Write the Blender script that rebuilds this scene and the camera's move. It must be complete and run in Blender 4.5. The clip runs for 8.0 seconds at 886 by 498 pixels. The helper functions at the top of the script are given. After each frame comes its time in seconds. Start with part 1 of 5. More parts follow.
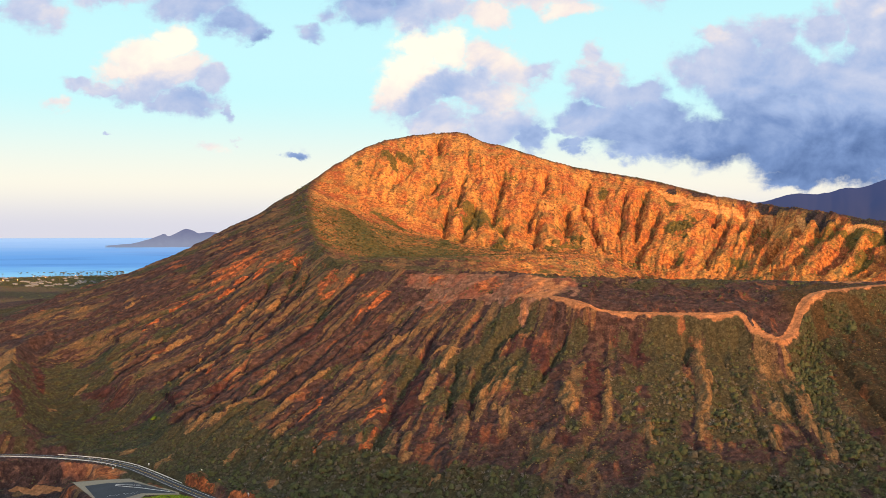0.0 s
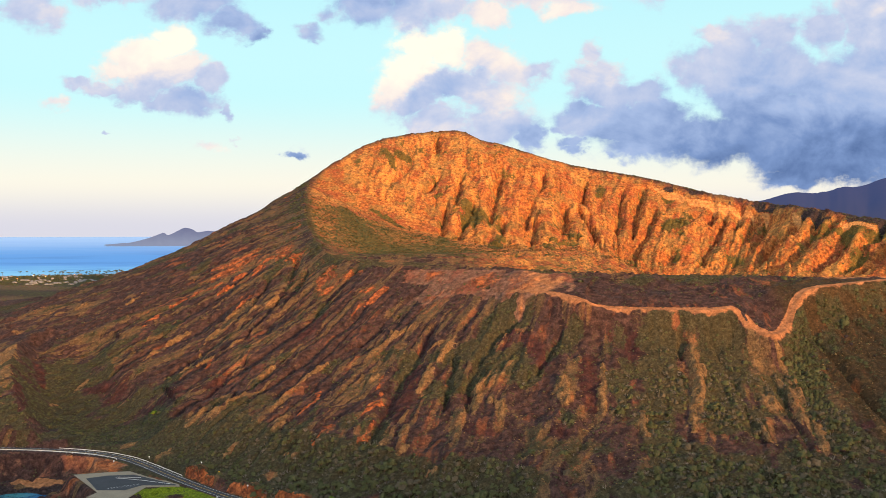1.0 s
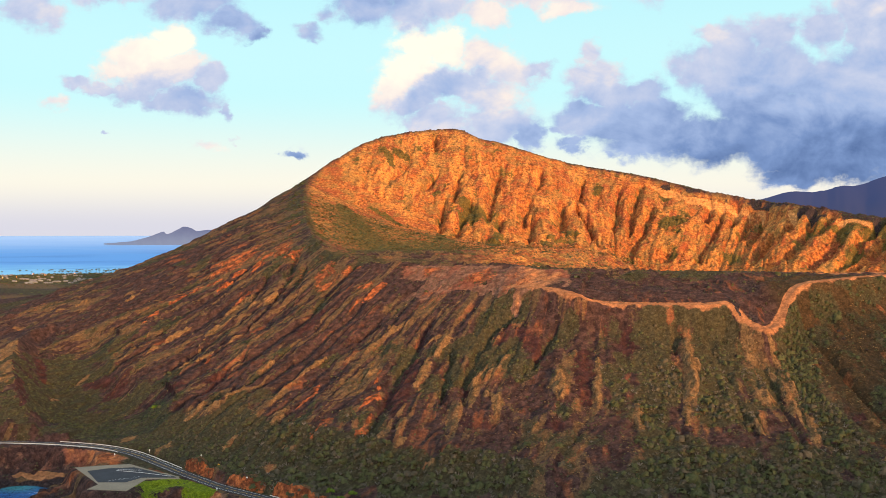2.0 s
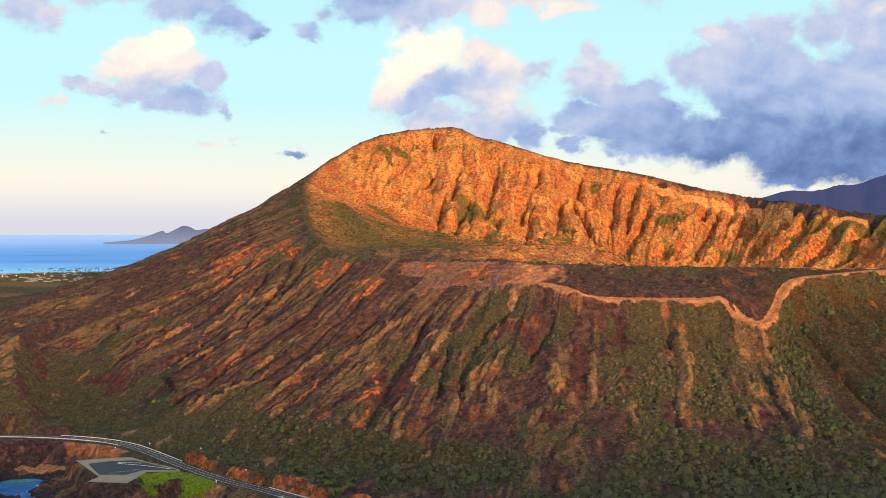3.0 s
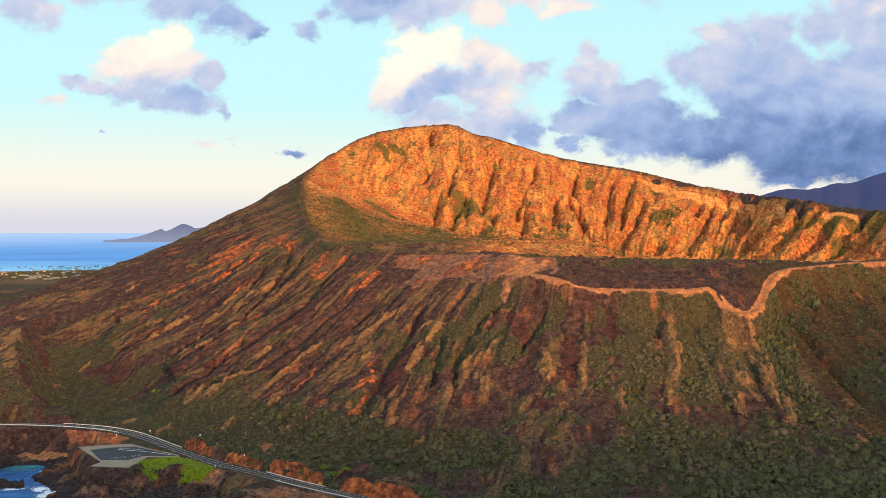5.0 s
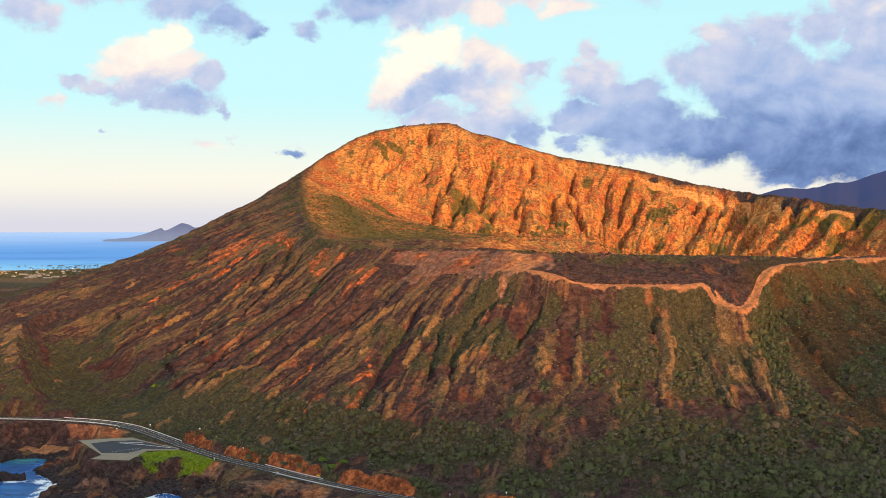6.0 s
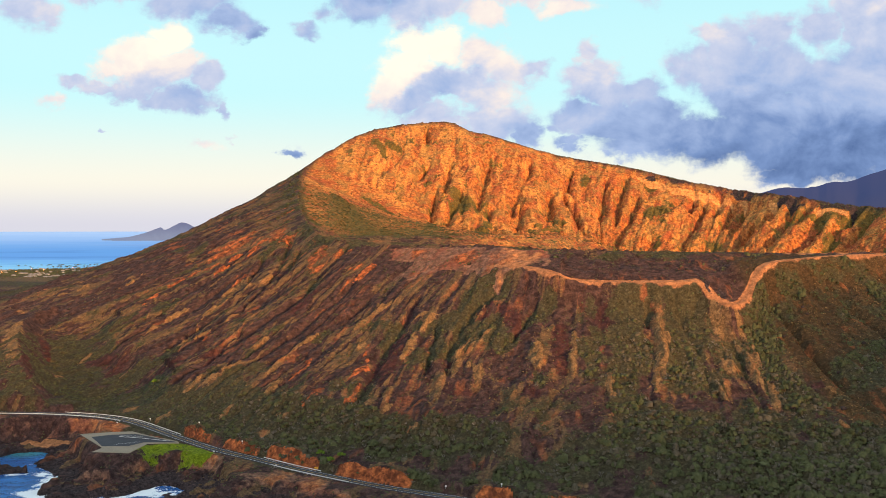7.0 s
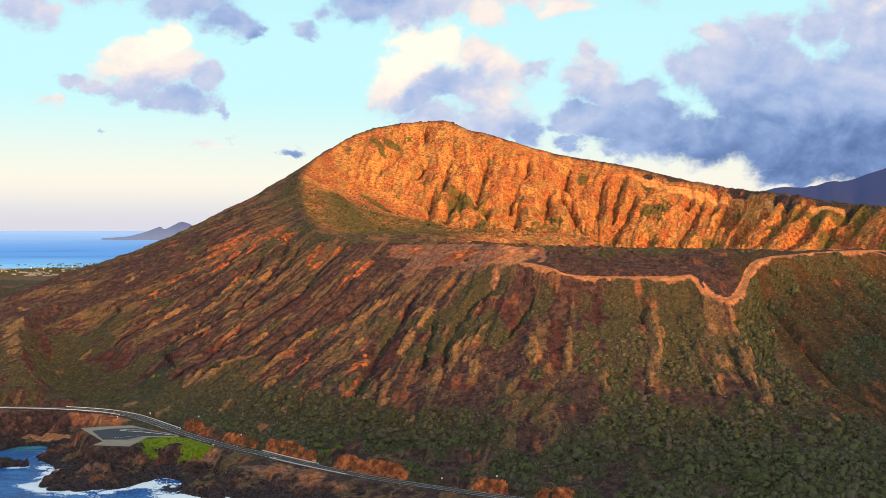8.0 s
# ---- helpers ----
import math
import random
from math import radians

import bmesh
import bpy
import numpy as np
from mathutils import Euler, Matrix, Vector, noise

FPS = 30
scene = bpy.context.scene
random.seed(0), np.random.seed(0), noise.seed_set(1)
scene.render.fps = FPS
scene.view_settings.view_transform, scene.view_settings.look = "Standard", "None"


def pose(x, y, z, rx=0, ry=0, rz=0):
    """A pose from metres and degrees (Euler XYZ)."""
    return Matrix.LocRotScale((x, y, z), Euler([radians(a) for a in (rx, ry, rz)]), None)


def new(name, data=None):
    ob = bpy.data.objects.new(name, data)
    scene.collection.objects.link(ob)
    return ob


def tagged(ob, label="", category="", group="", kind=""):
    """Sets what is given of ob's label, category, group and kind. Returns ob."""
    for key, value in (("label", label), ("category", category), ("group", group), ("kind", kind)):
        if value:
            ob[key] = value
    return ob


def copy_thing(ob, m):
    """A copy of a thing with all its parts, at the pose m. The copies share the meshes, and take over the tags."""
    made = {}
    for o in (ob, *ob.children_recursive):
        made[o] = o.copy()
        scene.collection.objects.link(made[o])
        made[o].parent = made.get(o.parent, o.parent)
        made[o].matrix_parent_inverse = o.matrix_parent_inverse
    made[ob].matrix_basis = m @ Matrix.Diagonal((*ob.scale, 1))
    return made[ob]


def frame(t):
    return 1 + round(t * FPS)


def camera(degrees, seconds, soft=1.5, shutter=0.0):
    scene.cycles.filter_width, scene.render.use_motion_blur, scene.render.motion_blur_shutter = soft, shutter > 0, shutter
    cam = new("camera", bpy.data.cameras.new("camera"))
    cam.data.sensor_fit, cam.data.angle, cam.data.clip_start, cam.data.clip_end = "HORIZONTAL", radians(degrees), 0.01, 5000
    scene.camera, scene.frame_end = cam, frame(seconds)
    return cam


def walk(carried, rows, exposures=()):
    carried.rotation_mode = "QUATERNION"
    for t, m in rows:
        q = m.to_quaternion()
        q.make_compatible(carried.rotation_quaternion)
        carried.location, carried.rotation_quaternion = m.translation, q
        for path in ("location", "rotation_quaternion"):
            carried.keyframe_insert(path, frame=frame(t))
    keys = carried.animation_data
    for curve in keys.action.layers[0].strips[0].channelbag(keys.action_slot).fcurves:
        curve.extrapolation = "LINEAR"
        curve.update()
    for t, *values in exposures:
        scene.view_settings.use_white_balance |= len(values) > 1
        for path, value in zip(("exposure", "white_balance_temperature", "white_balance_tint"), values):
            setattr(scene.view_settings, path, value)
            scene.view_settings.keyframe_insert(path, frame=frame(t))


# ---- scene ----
cam = camera(48.5, 8.0, soft=0.4)
# seconds, x, y, z, degrees below the level, degrees to the right
PATH = [
    (0.0, 0.00, 0.00, 201.07, 1.086, 0.000),
    (1.0, 1.63, -8.61, 198.15, 1.117, 0.046),
    (2.0, 3.36, -17.28, 195.22, 1.144, 0.088),
    (3.0, 5.18, -25.99, 192.29, 1.166, 0.127),
    (4.0, 7.11, -34.76, 189.36, 1.185, 0.162),
    (5.0, 9.12, -43.58, 186.42, 1.201, 0.193),
    (6.0, 11.24, -52.44, 183.47, 1.212, 0.221),
    (7.0, 13.45, -61.36, 180.52, 1.219, 0.245),
    (8.0, 15.76, -70.33, 177.56, 1.222, 0.266),
]
walk(cam, [(t, pose(x, y, z, 90 - down, 0, -turn)) for t, x, y, z, down, turn in PATH])

# ---- light ----
SUN_AZ, SUN_EL = 30.0, 7.0   # degrees from straight behind the first view towards its right; height
to_sun = Vector((math.sin(radians(SUN_AZ)) * math.cos(radians(SUN_EL)),
                 -math.cos(radians(SUN_AZ)) * math.cos(radians(SUN_EL)), math.sin(radians(SUN_EL))))
sun = new("sun", bpy.data.lights.new("sun", "SUN"))
sun.data.energy, sun.data.angle, sun.data.color = 7.6, radians(2.0), (1.0, 0.505, 0.175)
sun.matrix_world = Matrix.Translation((300, -600, 900)) @ to_sun.to_track_quat("Z", "Y").to_matrix().to_4x4()


# ---- node helpers ----
class Nodes:
    """Short ways to write a node tree."""

    def __init__(self, tree):
        self.tree = tree
        tree.nodes.clear()

    def put(self, kind, **values):
        n = self.tree.nodes.new(kind)
        for key, value in values.items():
            setattr(n, key, value)
        return n

    def join(self, a, b):
        self.tree.links.new(a, b)

    def feed(self, socket, value):
        if isinstance(value, bpy.types.NodeSocket):
            self.tree.links.new(value, socket)
        else:
            socket.default_value = value

    def math(self, op, a, b=0.0, c=0.0, clamp=False):
        n = self.put("ShaderNodeMath", operation=op, use_clamp=clamp)
        for k, v in enumerate((a, b, c)):
            self.feed(n.inputs[k], v)
        return n.outputs[0]

    def step(self, v, lo, hi, a=0.0, b=1.0):
        n = self.put("ShaderNodeMapRange", interpolation_type="SMOOTHSTEP")
        for k, w in enumerate((v, lo, hi, a, b)):
            self.feed(n.inputs[k], w)
        return n.outputs[0]

    def mix(self, f, a, b, blend="MIX"):
        n = self.put("ShaderNodeMix", data_type="RGBA", blend_type=blend)
        self.feed(n.inputs[0], f)
        self.feed(n.inputs[6], a if isinstance(a, bpy.types.NodeSocket) else (*a, 1))
        self.feed(n.inputs[7], b if isinstance(b, bpy.types.NodeSocket) else (*b, 1))
        return n.outputs[2]

    def noise(self, vec, scale, detail=4.0, rough=0.55, warp=0.0):
        n = self.put("ShaderNodeTexNoise")
        if vec is not None:
            self.join(vec, n.inputs["Vector"])
        n.inputs["Scale"].default_value, n.inputs["Detail"].default_value = scale, detail
        n.inputs["Roughness"].default_value, n.inputs["Distortion"].default_value = rough, warp
        return n.outputs["Fac"]


# ---- sky ----
def make_sky():
    world = bpy.data.worlds.new("sky")
    scene.world = world
    world.use_nodes = True
    k = Nodes(world.node_tree)
    out, bg = k.put("ShaderNodeOutputWorld"), k.put("ShaderNodeBackground")
    k.join(bg.outputs[0], out.inputs[0])
    sky = k.put("ShaderNodeTexSky", sky_type="NISHITA", sun_disc=False)
    sky.sun_elevation, sky.sun_rotation = radians(SUN_EL), radians(180 - SUN_AZ)
    sky.air_density, sky.dust_density, sky.ozone_density = 1.0, 1.6, 2.0
    coord = k.put("ShaderNodeTexCoord").outputs["Generated"]
    sep = k.put("ShaderNodeSeparateXYZ")
    k.join(coord, sep.inputs[0])
    x, y, z = sep.outputs
    ahead = k.math("MAXIMUM", y, 0.08)
    u, v = k.math("DIVIDE", x, ahead), k.math("DIVIDE", z, ahead)
    # clear air: cyan above, cream and a faint pink band along the horizon, deep blue overhead
    clear = k.mix(k.step(z, 0.0, 0.05), (0.74, 0.73, 0.82), (1.0, 0.95, 0.82))
    clear = k.mix(k.step(z, 0.035, 0.14), clear, (0.60, 0.97, 1.0))
    clear = k.mix(k.step(z, 0.16, 0.30), clear, (0.50, 0.90, 1.0))
    clear = k.mix(k.step(z, 0.28, 0.85), clear, (0.68, 0.80, 0.92))
    # the bright side of the dawn, behind the walk
    dawn = k.math("MULTIPLY", k.step(k.math("MULTIPLY", y, -1.0), 0.05, 0.9), k.math("SUBTRACT", 1.0, k.step(z, 0.15, 0.8)))
    clear = k.mix(dawn, clear, (2.3, 2.1, 2.05))
    tint = k.mix(1.0, sky.outputs[0], (0.08, 0.08, 0.08), "MULTIPLY")
    air = k.mix(0.9, tint, clear)
    # clouds: billows of noise gathered round a few banks
    vec = k.put("ShaderNodeCombineXYZ")
    k.feed(vec.inputs[0], u), k.feed(vec.inputs[1], k.math("MULTIPLY", v, 1.25))
    # the plane of the banks, stirred by turbulence
    flat = k.put("ShaderNodeCombineXYZ")
    k.feed(flat.inputs[0], u), k.feed(flat.inputs[1], v)
    stir = k.put("ShaderNodeTexNoise")
    k.join(vec.outputs[0], stir.inputs["Vector"])
    stir.inputs["Scale"].default_value, stir.inputs["Detail"].default_value, stir.inputs["Roughness"].default_value = 24.0, 6.0, 0.6
    plane = k.put("ShaderNodeVectorMath", operation="MULTIPLY_ADD")
    k.join(stir.outputs["Color"], plane.inputs[0])
    plane.inputs[1].default_value = (0.06, 0.045, 0)
    away = k.put("ShaderNodeVectorMath", operation="SUBTRACT")
    k.join(flat.outputs[0], away.inputs[0])
    away.inputs[1].default_value = (0.03, 0.0225, 0)
    k.join(away.outputs[0], plane.inputs[2])
    n1 = k.noise(vec.outputs[0], 16.0, 9.0, 0.55, 0.25)
    n2 = k.noise(vec.outputs[0], 60.0, 6.0, 0.62, 0.2)
    billow = k.math("ADD", k.math("SUBTRACT", n1, 0.5), k.math("MULTIPLY", k.math("SUBTRACT", n2, 0.5), 0.35))
    heap_west = [
        (-0.275, 0.192, 0.022, 0.015, 1, 1), (-0.301, 0.178, 0.026, 0.016, 1, 0.95), (-0.324, 0.167, 0.026, 0.016, 1, 0.85),
        (-0.264, 0.161, 0.026, 0.013, 1, 0.8), (-0.298, 0.152, 0.034, 0.016, 1, 0.5), (-0.364, 0.149, 0.022, 0.008, 1, 0.45),
        (-0.338, 0.144, 0.026, 0.008, 1, 0.5), (-0.235, 0.152, 0.017, 0.013, 1, 0.5), (-0.252, 0.132, 0.029, 0.013, 1, 0.3),
        (-0.221, 0.124, 0.007, 0.011, 0.9, 0.4), (-0.281, 0.129, 0.029, 0.010, 1, 0.4), (-0.313, 0.138, 0.029, 0.010, 0.9, 0.4)]
    scraps = [
        (-0.390, 0.129, 0.014, 0.008, 0.75, 0.75), (-0.238, 0.086, 0.017, 0.006, 0.7, 0.8), (-0.212, 0.095, 0.010, 0.003, 0.6, 0.6),
        (-0.149, 0.077, 0.010, 0.004, 0.95, 0.1), (-0.342, 0.102, 0.005, 0.002, 0.7, 0.3), (0.133, 0.078, 0.011, 0.006, 0.85, 0.15),
        (0.170, 0.082, 0.014, 0.005, 0.8, 0.3)]
    heap_summit = [
        (-0.022, 0.187, 0.020, 0.015, 1, 1.1), (0.006, 0.184, 0.024, 0.018, 1.1, 1.05), (-0.034, 0.161, 0.028, 0.020, 1.1, 1.1),
        (-0.051, 0.146, 0.016, 0.021, 1, 0.85), (0.046, 0.172, 0.028, 0.017, 1, 0.75), (0.069, 0.158, 0.023, 0.014, 1, 0.6),
        (0.098, 0.164, 0.016, 0.008, 0.85, 0.45), (-0.005, 0.144, 0.034, 0.014, 1.1, 0.2), (0.029, 0.152, 0.029, 0.015, 1.1, 0.3),
        (-0.028, 0.129, 0.028, 0.013, 1, 0.35), (0.046, 0.135, 0.032, 0.020, 1.1, 0.7), (-0.011, 0.112, 0.032, 0.013, 1, 0.5),
        (0.052, 0.106, 0.032, 0.020, 1.1, 0.42), (0.087, 0.095, 0.014, 0.016, 1, 0.22), (0.012, 0.098, 0.034, 0.015, 1, 0.6)]
    tower_east = [
        (0.150, 0.178, 0.020, 0.015, 1.1, 0.62), (0.156, 0.158, 0.024, 0.017, 1.1, 0.52), (0.170, 0.138, 0.029, 0.017, 1.1, 0.4),
        (0.202, 0.138, 0.026, 0.014, 1, 0.35), (0.138, 0.115, 0.029, 0.015, 1.1, 0.35), (0.176, 0.109, 0.040, 0.020, 1.2, 0.2),
        (0.219, 0.115, 0.034, 0.017, 1.1, 0.2), (0.115, 0.103, 0.014, 0.007, 0.8, 0.3), (0.133, 0.089, 0.014, 0.008, 0.9, 0.15),
        (0.196, 0.089, 0.040, 0.013, 1.1, 0.2), (0.242, 0.098, 0.034, 0.020, 1.2, 0.1), (0.282, 0.089, 0.040, 0.023, 1.2, 0)]
    mass_east = [
        (0.273, 0.198, 0.017, 0.013, 1, 0.65), (0.262, 0.164, 0.023, 0.026, 1, 0.45), (0.294, 0.178, 0.029, 0.026, 1.1, 0.45),
        (0.294, 0.141, 0.034, 0.026, 1.2, 0.3), (0.339, 0.198, 0.026, 0.020, 1.1, 0.52), (0.339, 0.158, 0.040, 0.034, 1.3, 0.3),
        (0.328, 0.118, 0.052, 0.029, 1.3, 0.1), (0.385, 0.204, 0.026, 0.023, 1, 0.45), (0.397, 0.141, 0.046, 0.032, 1.2, 0.3),
        (0.437, 0.210, 0.034, 0.034, 1.2, 0.5), (0.437, 0.152, 0.040, 0.040, 1.2, 0.35), (0.495, 0.146, 0.057, 0.086, 1.2, 0.3)]
    base_east = [
        (0.403, 0.101, 0.063, 0.029, 1.3, 0.03), (0.345, 0.078, 0.046, 0.020, 1.2, -0.05), (0.403, 0.066, 0.069, 0.017, 1.2, -0.15),
        (0.357, 0.052, 0.034, 0.008, 1, -0.02), (0.449, 0.083, 0.057, 0.034, 1.2, -0.1), (0.317, 0.089, 0.034, 0.020, 1.1, 0)]
    veil_top = [
        (-0.425, 0.224, 0.034, 0.020, 0.9, 0.4), (-0.396, 0.215, 0.017, 0.011, 0.8, 0.6), (-0.333, 0.236, 0.046, 0.011, 0.8, 0.5),
        (-0.252, 0.227, 0.046, 0.017, 1, 0.35), (-0.212, 0.210, 0.029, 0.015, 1, 0.25), (-0.186, 0.199, 0.013, 0.008, 0.9, 0.15),
        (-0.135, 0.198, 0.016, 0.008, 0.75, 0.3), (-0.114, 0.215, 0.014, 0.011, 0.7, 0.35), (-0.074, 0.227, 0.034, 0.020, 1, 0.25),
        (-0.034, 0.224, 0.034, 0.020, 1, 0.35), (0.006, 0.224, 0.023, 0.017, 1, 0.55), (0.041, 0.218, 0.023, 0.016, 0.95, 0.75),
        (0.127, 0.224, 0.026, 0.009, 0.9, 0.8), (0.087, 0.236, 0.057, 0.010, 0.9, 0.6), (0.213, 0.244, 0.057, 0.014, 0.7, 0.5)]
    # each bank: middle, half width and height, thickness, and how brightly the low sun lights it
    field, total, light = 0.0, 0.02, 0.01
    for cu, cv, au, av, s, bright in heap_west + scraps + heap_summit + tower_east + mass_east + base_east + veil_top:
        offset = k.put("ShaderNodeVectorMath", operation="MULTIPLY_ADD")
        k.join(plane.outputs[0], offset.inputs[0])
        offset.inputs[1].default_value, offset.inputs[2].default_value = (1 / au, 1 / av, 0), (-cu / au, -cv / av, 0)
        square = k.put("ShaderNodeVectorMath", operation="DOT_PRODUCT")
        k.join(offset.outputs[0], square.inputs[0]), k.join(offset.outputs[0], square.inputs[1])
        one = k.math("MULTIPLY", k.math("POWER", 0.472, square.outputs["Value"]), s)
        field = k.math("MAXIMUM", field, one)
        weight = k.math("MULTIPLY", one, one)
        total = k.math("ADD", total, weight)
        light = k.math("MULTIPLY_ADD", weight, bright, light)
    front = k.step(y, 0.55, 0.75)
    field = k.math("MULTIPLY", field, front)
    # elsewhere the same broken cover goes on
    far = k.noise(coord, 2.6, 7.0, 0.6, 0.2)
    rest = k.math("MULTIPLY", k.step(far, 0.52, 0.68), k.math("MULTIPLY", k.math("SUBTRACT", 1.0, k.step(y, 0.45, 0.8)), k.step(z, 0.02, 0.2)))
    cover = k.math("ADD", field, k.math("MULTIPLY", billow, 1.25))
    mask = k.math("MAXIMUM", k.step(cover, 0.22, 0.72), k.math("MULTIPLY", rest, 0.8))
    # lit crowns and shaded bellies
    shift = k.put("ShaderNodeVectorMath", operation="ADD")
    k.join(vec.outputs[0], shift.inputs[0])
    shift.inputs[1].default_value = (-0.008, 0.012, 0)
    n3 = k.noise(shift.outputs[0], 16.0, 9.0, 0.55, 0.25)
    glow = k.math("ADD", k.math("DIVIDE", light, total), k.math("MULTIPLY", k.math("SUBTRACT", n1, n3), 0.9))
    tone = k.put("ShaderNodeValToRGB")
    k.join(k.math("MULTIPLY_ADD", glow, 0.76, 0.155), tone.inputs[0])
    shades = [(0.0, (0.10, 0.17, 0.36)), (0.16, (0.19, 0.29, 0.54)), (0.34, (0.36, 0.47, 0.72)), (0.54, (0.57, 0.62, 0.78)), (0.73, (0.90, 0.80, 0.75)), (0.93, (1.0, 0.95, 0.80))]
    ramp = tone.color_ramp.elements
    for n, (place, colour) in enumerate(shades):
        e = ramp[n] if n < 2 else ramp.new(place)
        e.position, e.color = place, (*colour, 1)
    cloud = tone.outputs[0]
    both = k.mix(mask, air, cloud)
    k.join(both, bg.inputs["Color"])
    bg.inputs["Strength"].default_value = 1.08


make_sky()


# ---- materials ----
def material(name, rough=0.9, spec=0.2):
    m = bpy.data.materials.new(name)
    m.use_nodes = True
    k = Nodes(m.node_tree)
    out, sh = k.put("ShaderNodeOutputMaterial"), k.put("ShaderNodeBsdfPrincipled")
    k.join(sh.outputs[0], out.inputs[0])
    sh.inputs["Roughness"].default_value = rough
    sh.inputs["Specular IOR Level"].default_value = spec
    return m, k, sh


def bump(k, sh, height, strength, distance):
    b = k.put("ShaderNodeBump")
    b.inputs["Strength"].default_value, b.inputs["Distance"].default_value = strength, distance
    k.join(height, b.inputs["Height"])
    k.join(b.outputs[0], sh.inputs["Normal"])


def plain(name, colour, rough=0.8, grain=3.0, spread=0.25, spec=0.2, metal=0.0):
    """A surface of one paint or stuff, mottled at two scales."""
    m, k, sh = material(name, rough, spec)
    pos = k.put("ShaderNodeNewGeometry").outputs["Position"]
    n = k.math("ADD", k.math("MULTIPLY", k.noise(pos, grain, 5), 0.6), k.math("MULTIPLY", k.noise(pos, grain * 0.08, 3), 0.4))
    a, b = [c * (1 - spread) for c in colour], [min(1, c * (1 + spread)) for c in colour]
    k.join(k.mix(k.step(n, 0.3, 0.7), a, b), sh.inputs["Base Color"])
    sh.inputs["Metallic"].default_value = metal
    bump(k, sh, n, 0.3, 0.1)
    return m


def terrain_material():
    m, k, sh = material("volcanic_slope", 0.95, 0.1)
    a = k.put("ShaderNodeAttribute", attribute_name="cover")
    b = k.put("ShaderNodeAttribute", attribute_name="grain")
    sa, sb = k.put("ShaderNodeSeparateColor"), k.put("ShaderNodeSeparateColor")
    k.join(a.outputs["Color"], sa.inputs[0]), k.join(b.outputs["Color"], sb.inputs[0])
    pale, red, veg, rock = *sa.outputs, a.outputs["Alpha"]
    streak, fine, inner, lawn = *sb.outputs, b.outputs["Alpha"]
    c = k.put("ShaderNodeAttribute", attribute_name="marks")
    sc = k.put("ShaderNodeSeparateColor")
    k.join(c.outputs["Color"], sc.inputs[0])
    straw, maroon, slab, golden = *sc.outputs, c.outputs["Alpha"]
    geo = k.put("ShaderNodeNewGeometry")
    pos = geo.outputs["Position"]
    up_way = k.put("ShaderNodeSeparateXYZ")
    k.join(geo.outputs["Normal"], up_way.inputs[0])
    steepness = up_way.outputs[2]
    big, mid, small = k.noise(pos, 0.03, 5), k.noise(pos, 0.17, 7, 0.7), k.noise(pos, 0.55, 6, 0.72)
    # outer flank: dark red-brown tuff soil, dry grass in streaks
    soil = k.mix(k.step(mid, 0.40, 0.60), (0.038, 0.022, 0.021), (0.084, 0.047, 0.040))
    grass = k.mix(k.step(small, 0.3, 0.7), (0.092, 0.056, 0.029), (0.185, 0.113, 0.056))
    speck = k.noise(pos, 0.32, 3, 0.6)
    t = k.math("ADD", k.math("MULTIPLY", streak, 0.8), k.math("ADD", k.math("MULTIPLY", fine, 0.3), k.math("MULTIPLY", small, 0.25)))
    t = k.math("ADD", t, k.math("MULTIPLY", k.math("SUBTRACT", speck, 0.5), 0.35))
    flank = k.mix(k.math("MULTIPLY", k.step(t, 0.65, 0.77), 0.88), soil, grass)
    flank = k.mix(k.math("MULTIPLY", k.step(speck, 0.60, 0.68), 0.3), flank, (0.050, 0.030, 0.026))
    sward = k.mix(k.step(small, 0.35, 0.65), (0.034, 0.026, 0.012), (0.085, 0.051, 0.022))
    flank = k.mix(k.math("MULTIPLY", golden, 0.85), flank, sward)
    # maroon soil patches; gully cuts take this colour too, as painted shade
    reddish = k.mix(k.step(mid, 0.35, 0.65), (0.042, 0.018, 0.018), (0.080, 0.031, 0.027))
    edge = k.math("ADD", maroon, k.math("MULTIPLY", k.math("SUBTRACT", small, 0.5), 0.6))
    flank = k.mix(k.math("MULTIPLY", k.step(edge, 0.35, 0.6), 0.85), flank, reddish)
    hay = k.mix(k.step(small, 0.35, 0.65), (0.135, 0.078, 0.034), (0.275, 0.160, 0.072))
    edge = k.math("ADD", straw, k.math("MULTIPLY", k.math("SUBTRACT", small, 0.5), 0.9))
    edge = k.math("ADD", edge, k.math("MULTIPLY", k.math("SUBTRACT", speck, 0.5), 0.7))
    flank = k.mix(k.math("MULTIPLY", k.step(edge, 0.36, 0.66), 0.82), flank, hay)
    orange = k.mix(k.step(small, 0.3, 0.7), (0.24, 0.075, 0.03), (0.42, 0.145, 0.055))
    flank = k.mix(k.math("MULTIPLY", k.math("MULTIPLY", k.step(big, 0.50, 0.66), k.step(fine, 0.48, 0.8)), 0.5), flank, orange)
    # inner wall: ochre tuff with brown bands and tufts, its sunlit brightness partly painted in
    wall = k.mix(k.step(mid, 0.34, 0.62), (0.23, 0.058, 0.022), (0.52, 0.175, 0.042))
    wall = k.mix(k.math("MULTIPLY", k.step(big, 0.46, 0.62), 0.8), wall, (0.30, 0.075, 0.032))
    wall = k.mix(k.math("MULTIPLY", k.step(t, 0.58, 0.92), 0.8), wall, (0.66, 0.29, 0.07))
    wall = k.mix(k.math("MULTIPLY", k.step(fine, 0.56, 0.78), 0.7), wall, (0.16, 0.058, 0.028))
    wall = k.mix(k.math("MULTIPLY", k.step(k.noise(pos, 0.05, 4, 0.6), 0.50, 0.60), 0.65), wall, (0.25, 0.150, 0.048))
